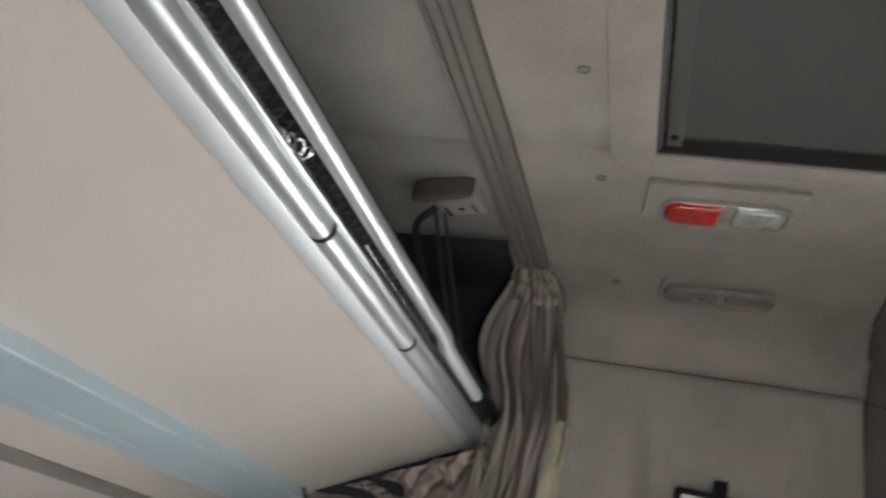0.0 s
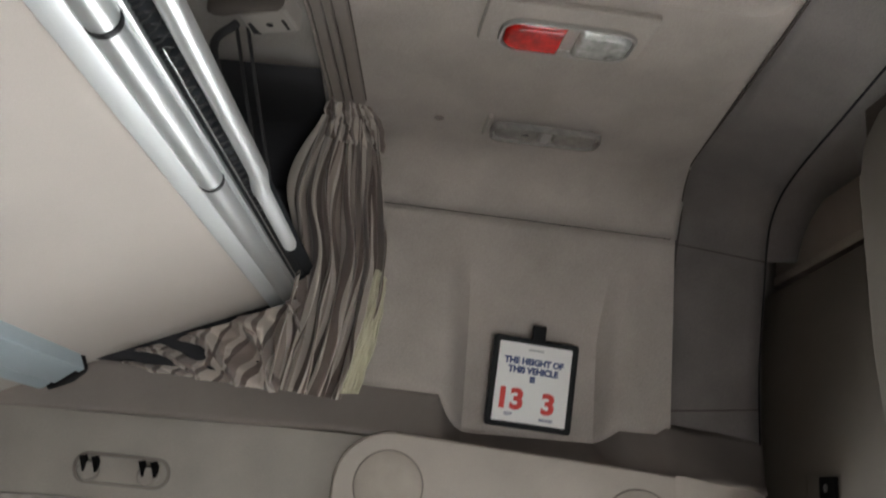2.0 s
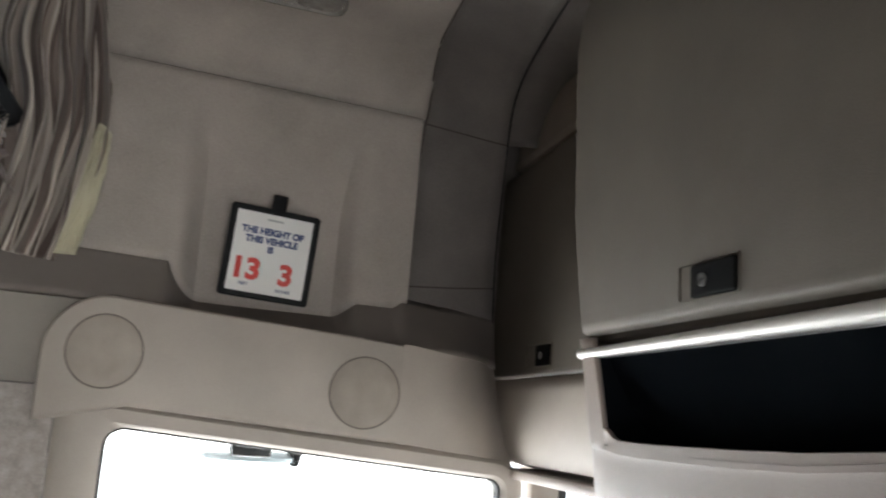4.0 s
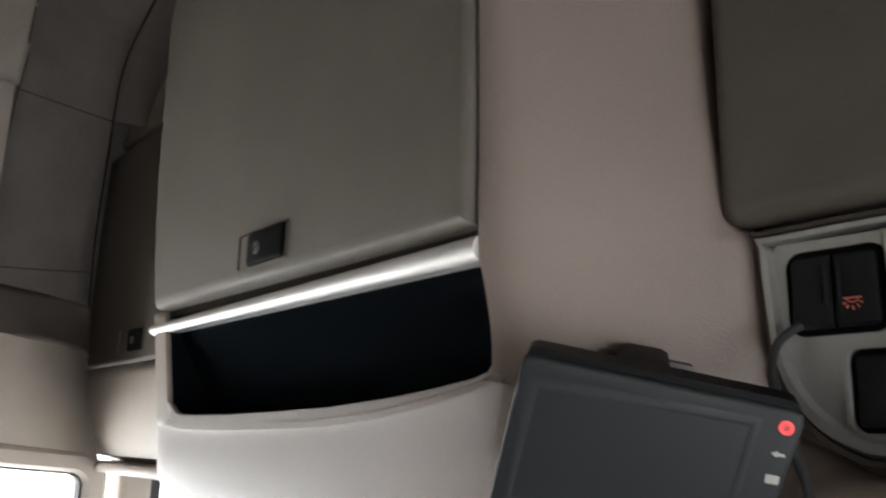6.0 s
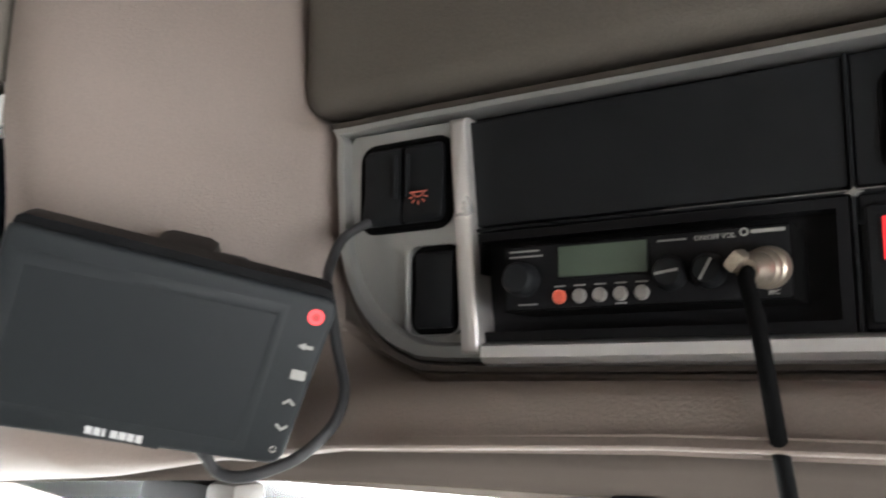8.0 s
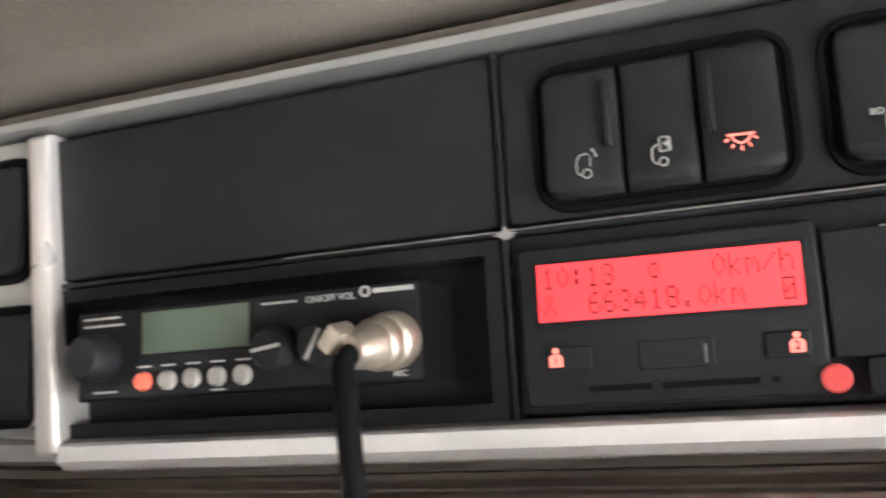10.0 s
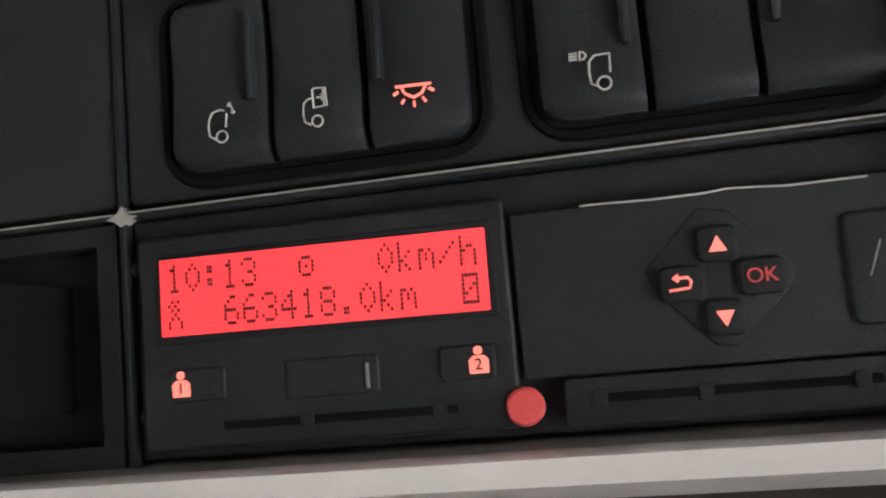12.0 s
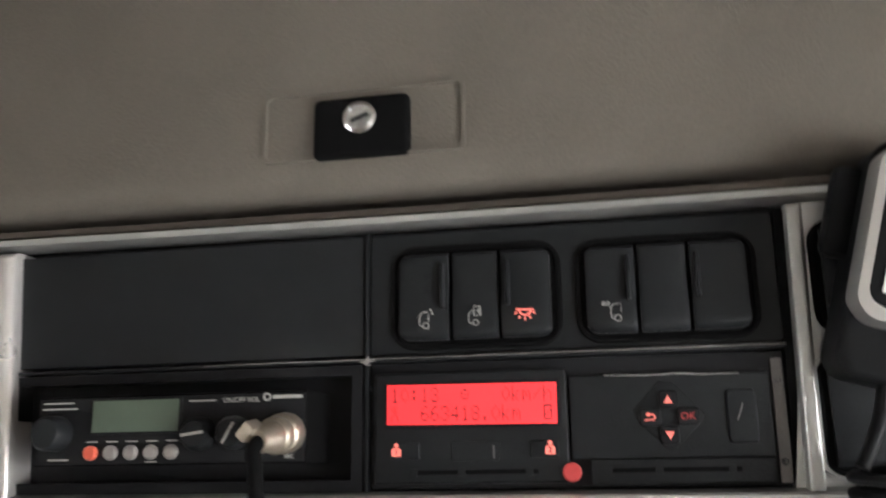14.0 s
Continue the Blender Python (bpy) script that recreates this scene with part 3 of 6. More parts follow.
# closing walls, floor and the world outside
structure("wall_front", one_box(-1.2, 1.2, 1.76, 1.80, 1.325, 2.16), BROWN, "plain wall behind the overhead shelf", "wall")
structure("wall_front_lower", one_box(-1.2, 1.2, 1.95, 2.0, 0.0, 0.80), BROWN, "plain wall below the windscreen", "wall")
bm = bmesh.new()
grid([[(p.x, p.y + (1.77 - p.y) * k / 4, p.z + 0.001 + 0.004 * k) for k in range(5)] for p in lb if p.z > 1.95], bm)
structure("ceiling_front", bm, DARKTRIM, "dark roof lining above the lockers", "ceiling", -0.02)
# Unseen outer skin, added so no daylight leaks through the joints.
structure("wall_left_outer", one_box(-1.26, -1.22, -0.40, 1.80, 1.40, 2.20), DARKTRIM, "plain unseen outer side wall, added to stop light leaks", "wall")
structure("roof_outer", one_box(-1.26, 1.20, -0.40, 1.82, 2.19, 2.23), DARKTRIM, "plain unseen outer roof, added to stop light leaks", "roof")
# Unseen rear wall, pale so that it throws fill light on the lockers.
structure("wall_rear", one_box(-1.2, 1.2, -0.40, -0.36, 0.0, 2.16), WALLCLOTH, "plain unseen rear wall of the cab, kept pale to bounce light forward", "wall")
# Unseen dashboard, added to bounce windscreen light up to the moulding.
structure("dashboard", one_box(-1.12, 1.12, 1.42, 1.94, 0.0, 0.90, r=0.03), SHELF, "plain unseen dashboard, added pale to bounce light up", "dashboard")
# Unseen floor in a pale colour, chosen for its upward bounce.
structure("floor", one_box(-1.2, 1.2, -0.40, 2.0, -0.05, 0.0), SHELF, "plain unseen cab floor, kept pale to bounce light up", "floor")
structure("wall_right_rear", one_box(1.12, 1.16, -0.40, 0.75, 0.0, 2.14), WALLCLOTH, "plain felt wall behind the driver", "wall")
structure("wall_right_upper", one_box(1.12, 1.16, 0.75, 1.80, 1.40, 2.14), WALLCLOTH, "plain felt wall above the driver window", "wall")
structure("wall_right_lower", one_box(1.12, 1.16, 0.75, 2.0, 0.0, 0.85), BROWN, "plain lower driver door", "wall")
structure("wall_left_lower", one_box(-1.20, -1.15, 1.60, 2.0, 0.0, 0.85), BROWN, "plain lower wall beside the windscreen", "wall")
structure("trim_pillar_seal", one_box(-1.10, -1.075, 1.66, 1.68, 0.8, 1.37, r=0.004), RUBBER, "dark windscreen seal at the pillar", "trim")
structure("wall_right_pillar", one_box(1.12, 1.16, 1.65, 2.0, 0.85, 1.40), BROWN, "plain pillar beside the windscreen", "wall")
structure("wall_left_pillar", one_box(-1.13, -1.06, 1.60, 1.66, 0.0, 1.385, r=0.012), SHELF, "plain pillar beside the windscreen", "wall")
structure("wall_left_corner", one_box(-1.22, -1.19, 1.40, 1.80, 1.37, 2.14), DARKTRIM, "plain outer corner wall", "wall")
bm = grid([[(-1.15, 1.77, 1.33), (1.12, 1.77, 1.33)], [(-1.15, 1.97, 0.79), (1.12, 1.97, 0.79)]])
screen = structure("window_2", bm, GLASS, "clear windscreen", "window", 0.005)
screen.visible_shadow = False
bm = grid([[(30 * math.cos(radians(a)), 30 * math.sin(radians(a)), z) for a in range(40, 221, 6)] for z in (-1.32, 3.0, 7.0)])
structure("backdrop", bm, DISTANCE, "plain overexposed sky and distance outside the windows", "backdrop", smooth=False)
structure("ground", one_box(-60, 60, -60, 60, -1.35, -1.30), GROUND, "pale concrete yard outside", "ground")


# ---- overhead front: lockers, pockets, lower roll ----
MOULD_THICK = 0.006
front = axes((0, 1.44, 0), (1, 0, 0), (0, 0, 1))


def latch(parent, m, recess, body, lock, lock_r, metal):
    """A recessed black latch with a round lock in it."""
    bm = bmesh.new()
    ring(bm, rrect(*recess, 0.003, 3), rrect(recess[0] + 0.0015, recess[1] + 0.0015, recess[2] - 0.0015, recess[3] - 0.0015, 0.003, 3), -0.002, 0.0012, m)
    handle = child("latch", bm, LOCKER, parent, "recessed latch surround")
    bm = bmesh.new()
    prism(bm, rrect(*body, 0.003, 3), -0.001, 0.004, m, 0.0025)
    child("push_button", bm, GAP, handle, "black latch button")
    mm = m @ Matrix.Translation((*lock, 0.004))
    child("lock", lathe(bmesh.new(), [(lock_r, 0), (lock_r, 0.0015), (lock_r * 0.8, 0.0025), (lock_r * 0.78, 0.0012), (lock_r * 0.2, 0.0012)], mm, 20), metal, handle, "round lock")
    child("keyhole", one_box(-lock_r * 0.55, lock_r * 0.55, -lock_r * 0.1, lock_r * 0.1, 0.001, 0.0019, mm @ pose(0, 0, 0, 0, 0, 20)), BLACK, handle)


# passenger-side locker over the open pocket
locker = thing("overhead_locker", "closed brown plastic overhead locker above an open dark pocket", "locker", "overhead lockers", (-0.23, 1.46, 1.6))
proud = axes((0, 1.4295, 0), (1, 0, 0), (0, 0, 1))
bm = bmesh.new()
pts = [(-0.499, 1.5535), (0.068, 1.5535), (0.068, 1.62), (0.063, 1.74), (0.055, 1.86), (0.045, 1.97), (0.03, 2.012), (-0.40, 2.015), (-0.49, 2.006), (-0.53, 1.98), (-0.546, 1.93), (-0.543, 1.86), (-0.532, 1.70), (-0.514, 1.61)]
prism(bm, pts, -0.022, 0.0, proud, 0.012)
child("door", bm, LOCKER, locker)
latch(locker, proud @ Matrix.Translation((0, 0, 0.0005)), (-0.274, 1.566, -0.176, 1.602), (-0.250, 1.568, -0.179, 1.599), (-0.228, 1.583), 0.0062, CHEEK)
bm = bmesh.new()
prism(bm, [(-0.53, 1.548), (0.085, 1.548), (0.06, 1.80), (0.055, 2.04), (-0.56, 2.04), (-0.56, 1.90), (-0.55, 1.70)], -0.32, -0.014, front)
child("body", bm, DARKBROWN, locker)
# half-round silver lip under the door
rows = []
for i in range(17):
    t = i / 16
    x = -0.517 + 0.590 * t
    h = 0.0062 + 0.0034 * t
    zc = 1.5318 + 0.0056 * t
    rows.append([(x, 1.4440 - 0.0095 * math.cos(radians(a)), zc + h * math.sin(radians(a))) for a in range(-100, 101, 20)] + [(x, 1.458, zc + h * 0.8), (x, 1.458, zc - h * 0.8)])
bm = grid([r + r[:1] for r in rows])
for r in (rows[0], rows[-1]):
    bm.faces.new([bm.verts.new(p) for p in r])
bmesh.ops.remove_doubles(bm, verts=bm.verts, dist=1e-5)
child("lip", bm, LIPSILVER, locker, "satin silver half-round lip")
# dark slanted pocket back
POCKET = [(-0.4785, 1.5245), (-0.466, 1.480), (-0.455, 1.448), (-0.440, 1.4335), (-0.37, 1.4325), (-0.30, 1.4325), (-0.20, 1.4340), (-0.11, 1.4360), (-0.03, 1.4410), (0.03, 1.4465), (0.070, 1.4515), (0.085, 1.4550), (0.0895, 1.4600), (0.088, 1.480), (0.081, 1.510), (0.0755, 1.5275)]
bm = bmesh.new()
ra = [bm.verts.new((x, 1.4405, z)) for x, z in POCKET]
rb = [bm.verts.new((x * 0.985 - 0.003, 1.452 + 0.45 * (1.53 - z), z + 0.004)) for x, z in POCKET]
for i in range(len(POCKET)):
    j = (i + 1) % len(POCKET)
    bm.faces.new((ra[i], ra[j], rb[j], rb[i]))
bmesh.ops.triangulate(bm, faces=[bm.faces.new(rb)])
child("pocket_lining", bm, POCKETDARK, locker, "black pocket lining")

# corner locker
corner = thing("overhead_locker", "closed brown plastic corner locker beside the passenger door", "locker", "overhead lockers", (-0.93, 1.56, 1.6))
fc = axes((0, 1.548, 0), (1, 0, 0), (0, 0, 1))
bm = bmesh.new()
prism(bm, [(-1.150, 1.526), (-0.60, 1.531), (-0.60, 1.924), (-1.14, 1.915), (-1.155, 1.80), (-1.162, 1.65)], -0.02, 0.0, fc, 0.008)
child("door", bm, LOCKER, corner)
latch(corner, fc @ Matrix.Translation((0, 0, 0.001)), (-0.975, 1.541, -0.862, 1.581), (-0.925, 1.542, -0.868, 1.577), (-0.900, 1.559), 0.0060, CHEEK)
child("body", one_box(-1.19, -0.60, 1.572, 1.75, 1.52, 1.93), LOCKER, corner)
bm = bmesh.new()
rows = [[(x, y, z) for x in (-1.15, -1.0, -0.85, -0.7, -0.56)] for y, z in ((1.549, 1.520), (1.541, 1.50), (1.537, 1.46), (1.54, 1.41), (1.552, 1.384), (1.60, 1.376))]
grid(rows, bm)
# Pale shelf colour stands in for daylight falling on this panel.
fixed = child("lower_panel", bm, SHELF, corner, "panel under the corner locker, coloured pale for daylight on it")
mod = fixed.modifiers.new("thickness", "SOLIDIFY")
mod.thickness = 0.006
child("bottom_bar", one_box(-1.06, -0.55, 1.535, 1.62, 1.352, 1.369, r=0.006), PANEL, corner)
child("recess_back", one_box(-1.14, -0.58, 1.575, 1.595, 1.945, 2.05), BROWN, corner)
child("top_tray", one_box(-1.12, -0.56, 1.56, 1.75, 1.934, 1.952, r=0.004), BROWN, corner)

# driver-side locker over the console
driver = thing("overhead_locker", "closed brown plastic overhead locker above the instrument console", "locker", "overhead lockers", (0.46, 1.57, 1.6))
fd = axes((0, 1.6095, 0), (1, 0, 0), (0, -0.03, 1))
bm = bmesh.new()
prism(bm, rrect(0.1685, 1.5565, 0.93, 2.02, (0.012, 0.012, 0.03, 0.03), 5), -0.025, 0.0, fd, 0.013)
child("door", bm, LOCKER, driver)
fdl = fd @ Matrix.Translation((0, 0, 0.0005))
latch(driver, fdl, (0.416, 1.572, 0.515, 1.607), (0.442, 1.5715, 0.489, 1.6015), (0.4655, 1.590), 0.0080, STEEL)
child("body", one_box(0.19, 0.95, 1.583, 1.75, 1.565, 2.03), LOCKER, driver)

# one moulding: strip and band round the pocket, panel between the lockers, roll along the bottom
FRONT_Y = 1.4385
plan = [(0.100, 1.4400), (0.108, 1.4445), (0.117, 1.4560), (0.127, 1.4740), (0.138, 1.497), (0.149, 1.520), (0.158, 1.5395), (0.165, 1.5540), (0.178, 1.5700), (0.194, 1.5850)]
DEEP = {0.178: (0.169, 1.5680), 0.194: (0.171, 1.5980)}
# x, y of the front, height of the crease, middle of the roll, its lowest line
roll = [(-0.524, 1.500, 1.425, 1.500, 1.386, 1.515, 1.345), (-0.5235, 1.462, 1.425, 1.466, 1.380, 1.510, 1.338), (-0.5230, 1.449, 1.425, 1.456, 1.376, 1.505, 1.334), (-0.5190, 1.4412, 1.4245, 1.449, 1.372, 1.502, 1.330), (-0.5080, FRONT_Y, 1.4235, 1.444, 1.368, 1.499, 1.327),
        (-0.4785, FRONT_Y, 1.4225, 1.443, 1.366, 1.498, 1.325), (-0.466, FRONT_Y, 1.4210, 1.443, 1.365, 1.497, 1.324), (-0.455, FRONT_Y, 1.4198, 1.4425, 1.364, 1.497, 1.3235), (-0.440, FRONT_Y, 1.4188, 1.442, 1.363, 1.497, 1.323), (-0.37, FRONT_Y, 1.4180, 1.442, 1.361, 1.496, 1.3225),
        (-0.30, FRONT_Y, 1.4180, 1.442, 1.360, 1.496, 1.3235), (-0.20, FRONT_Y, 1.4192, 1.442, 1.360, 1.496, 1.3255), (-0.11, FRONT_Y, 1.4215, 1.443, 1.362, 1.497, 1.330), (-0.03, FRONT_Y, 1.4285, 1.446, 1.367, 1.499, 1.336), (0.03, FRONT_Y, 1.4365, 1.450, 1.372, 1.502, 1.341), (0.070, FRONT_Y, 1.4440, 1.453, 1.375, 1.504, 1.344), (0.085, FRONT_Y, 1.4475, 1.455, 1.377, 1.505, 1.3455), (0.0895, 1.4386, 1.4485, 1.456, 1.378, 1.505, 1.346)]
for x, y in plan:
    t = min(1.0, (x - 0.0895) / 0.0815)
    roll.append((x, y, 1.4485 - 0.018 * ease(0, 1, t), 0.5 * (y + 1.508) - 0.012 * (1 - t), 1.379 + 0.016 * t, 1.506 + 0.006 * t, 1.346 + 0.013 * t))
roll += [(0.205, 1.590, 1.422, 1.546, 1.396, 1.512, 1.3610), (0.25, 1.590, 1.404, 1.540, 1.397, 1.512, 1.3665), (0.40, 1.590, 1.402, 1.538, 1.398, 1.511, 1.3725), (0.70, 1.590, 1.402, 1.538, 1.398, 1.511, 1.3735), (1.12, 1.590, 1.402, 1.538, 1.398, 1.511, 1.3735)]


def lean(x, z):
    """The left end of the moulding leans over towards the bottom."""
    return 0.34 * (1.54 - max(1.425, z)) * (1 - ease(-0.4785, -0.36, x))


bm = bmesh.new()
lower = []
for x, y, c, my, mz, ry, rz in roll:
    lower.append([Vector((x + lean(x, p.z), p.y, p.z)) for p in smooth_line([(x, y, c), (x, y + 0.0022, c - 0.0055), (x, my, mz), (x, (my + ry) / 2 - 0.005, (mz + rz) / 2 - 0.005), (x, ry, rz), (x, ry + 0.022, rz - 0.001)], 5)])
grid(lower, bm)
under_pocket = [(r, min(POCKET, key=lambda p: abs(p[0] - r[0]) + (10 if p[1] > 1.462 and p[0] > -0.44 else 0))[1]) for r in roll[5:18]]
band = []
for (x, y, c, *_), top in under_pocket:
    top = min(top, 1.46) if x > -0.45 else 1.4335 + 0.0130 * ease(-0.445, -0.4785, x)
    band.append([Vector((x + lean(x, z), yy, z)) for yy, z in [(y, c + (top - c) * k / 3) for k in range(4)] + [(y + 0.0016, top + 0.0010), (y + 0.005, top + 0.001)]])
grid(band, bm)
strip = []
for x, y, c, *_ in roll[:6]:
    strip.append([Vector((x + lean(x, z), y, z)) for z in [c + (1.550 - c) * k / 12 for k in range(13)]])
strip.append([p + Vector((0.0012, 0.0025, 0)) for p in strip[-1]])
strip.append([p + Vector((0.0005, 0.003, 0)) for p in strip[-1]])
grid(strip, bm)
panel = []
edge_line = smooth_line([(0.0895, 0, 1.46), (0.088, 0, 1.480), (0.081, 0, 1.510), (0.0755, 0, 1.5275), (0.0735, 0, 1.545), (0.0725, 0, 1.56), (0.072, 0, 1.62), (0.067, 0, 1.74), (0.059, 0, 1.86), (0.049, 0, 1.97), (0.040, 0, 2.05)], 3)
for x, y, c, *_ in roll[17:17 + 1 + len(plan)]:
    column = [Vector((x, y, c + (1.46 - c) * k / 3)) for k in range(4)]
    for p in edge_line[1:]:
        k = (x - 0.0895) / 0.0815
        spot = Vector((p.x + (0.171 - 0.012 * ease(1.56, 1.68, p.z) - p.x) * k if k else p.x, y, p.z))
        if x in DEEP:
            deep = Vector((DEEP[x][0] - 0.012 * ease(1.56, 1.68, p.z), DEEP[x][1], p.z))
            spot = Vector((x, y, p.z)).lerp(deep, ease(1.546, 1.562, p.z))
        column.append(spot)
    panel.append(column)
inner = [[p + Vector((-0.0008, 0.0022, 0)) for p in panel[0][3:]], [p + Vector((-0.0008, 0.006, 0)) for p in panel[0][3:]]]
grid(panel, bm)
grid([inner[1], inner[0], panel[0][3:]], bm)
bmesh.ops.remove_doubles(bm, verts=bm.verts, dist=2e-5)
structure("wall_front_moulding", bm, PANEL, "smooth pinkish beige moulding round the pocket, between and below the overhead lockers", "wall", MOULD_THICK)
# Header faces away from the sky; that shade is in its dark colour.
bm = grid([[(x, ry + 0.016 + (1.764 - ry) * k / 4, rz - 0.0015 + (1.3155 - rz + 0.014 * ease(-0.3, 0.1, x)) * k / 4) for k in range(5)] for x, y, c, my, mz, ry, rz in roll])
structure("trim_windscreen_header", bm, DARKBROWN, "brown lining above the windscreen, coloured darker for its shade", "trim", -0.008)

# ---- instrument console ----
CON = axes((0.465, 1.577, 1.477), (1, 0.0, 0), (0, -0.03, 1))
BAY = axes((0.465, 1.577, 1.477), (1, 0.012, 0), (0, -0.03, 1))
console = thing("overhead_console", "silver and black overhead instrument console above the windscreen", "console", place=(0.46, 1.58, 1.47))


def mm(*pts):
    return [(a / 1000, b / 1000) for a, b in pts]


left_out = mm((-268, -2), (-262, -22), (-252, -40), (-238, -54), (-220, -63.5), (-198, -67), (-100, -67.5), (0, -67.5), (100, -67.5), (196, -67), (220, -64), (240, -52), (256, -30), (264, 0), (270, 40), (268, 62), (262, 68), (100, 68), (0, 68), (-100, 68.5), (-262, 69), (-272, 62))
left_out = [(p.x, p.y) for p in smooth_line([(x, y, 0) for x, y in left_out + left_out[:1]], 3)][:-1]


def shrink(pts, d):
    return [(x * (1 - d / 0.268), y * (1 - d / 0.068)) for x, y in pts]


bm = bmesh.new()
prism(bm, left_out, -0.03, -0.010, CON, 0.003)
child("backplate", bm, BLACK, console)
# silver surround: outer rim, bars and end plates
bm = bmesh.new()
ring(bm, left_out, [(x * 0.972, y * (0.855 if y < 0 else 0.925)) for x, y in left_out], -0.012, 0.005, CON, 0.004)
child("outer_rim", bm, SILVER, console, "silver outer rim")
bm = bmesh.new()
rows = []
for i in range(21):
    x = -0.1725 + 0.3875 * i / 20
    rows.append([CON @ Vector((x, y, z)) for y, z in ((-0.0588, 0.0), (-0.0590, 0.0058), (-0.0602, 0.0078), (-0.0655, 0.0082), (-0.0687, 0.0055), (-0.0698, -0.001), (-0.0698, -0.008))])
grid(rows, bm)
# Strip coloured brighter than the rim for the light it catches.
child("lower_strip", bm, SILVERLIT, console, "broad silver lower strip, coloured bright for the light it catches")
# Ring coloured dark to stand for the shadow gap round the rim.
bm = bmesh.new()
ring(bm, [(x * 1.022, y * 1.09) for x, y in left_out], shrink(left_out, -0.001), -0.03, -0.002, CON, 0.004)
child("shade_ring", bm, DARKTAUPE, console, "ring round the rim, coloured dark like a shaded gap")


def with_holes(outline, holes, z0, z1, m, bm):
    """A plate with rectangular holes, cut into columns."""
    xs = sorted({outline[0], outline[2], *[h[0] for h in holes], *[h[2] for h in holes]})
    ys = sorted({outline[1], outline[3], *[h[1] for h in holes], *[h[3] for h in holes]})
    for xa, xb in zip(xs, xs[1:]):
        for ya, yb in zip(ys, ys[1:]):
            if not any(h[0] <= xa and xb <= h[2] and h[1] <= ya and yb <= h[3] for h in holes):
                rbox(bm, xa, xb, ya, yb, z0, z1, m)
    bmesh.ops.remove_doubles(bm, verts=bm.verts, dist=1e-6)
    inner = [f for f in bm.faces if all(len(e.link_faces) > 2 for e in f.edges)]
    bmesh.ops.delete(bm, geom=inner, context="FACES_ONLY")
    return bm


bm = bmesh.new()
plate = mm((-262, -2), (-256, -20), (-246, -37), (-233, -49), (-216, -57.5), (-196, -60.5), (-180, -61), (-184, -30), (-188, 10), (-193, 62), (-230, 62.5), (-262, 63), (-266, 58), (-265, 30))
prism(bm, plate, -0.010, -0.001, CON)
child("end_plate", bm, SILVER, console, "silver end plate with switches")
bm = bmesh.new()
prism(bm, [(-x, y) for x, y in reversed(plate)], -0.010, -0.001, CON)
child("end_plate", bm, SILVER, console, "silver end plate with switches")
bm = bmesh.new()
prism(bm, mm((-185, -65), (-173.5, -65), (-184, 62), (-195, 62)), -0.01, 0.0065, CON, 0.005)
# Left upright is coloured brighter than the right, as if better lit.
child("upright", bm, POSTLIT, console, "silver upright, coloured bright for the light on it")
bm = bmesh.new()
prism(bm, mm((184, -60), (191, -60), (194, 61), (187, 61)), -0.01, 0.0045, CON, 0.003)
child("upright", bm, SILVER, console, "silver upright")
bm = bmesh.new()
prism(bm, mm((180.8, -58), (184.5, -58), (187.5, 60), (183, 60)), -0.01, -0.003, CON)
child("side_gap", bm, GAP, console, "black gap beside the upright")


def well(parent, x0, y0, x1, y1, r=0.006, m=CON, z=0.0):
    bm = bmesh.new()
    ring(bm, rrect(x0 - 0.0036, y0 - 0.0036, x1 + 0.0036, y1 + 0.0036, r + 0.004, 5), rrect(x0 - 0.0008, y0 - 0.0008, x1 + 0.0008, y1 + 0.0008, r, 5), z - 0.006, z + 0.0012, m, 0.0008)
    child("switch_bezel", bm, GAP, parent)
    bm = bmesh.new()
    prism(bm, rrect(x0 - 0.001, y0 - 0.001, x1 + 0.001, y1 + 0.001, r, 5), z - 0.008, z + 0.0004, m)
    child("switch_well", bm, GAP, parent)


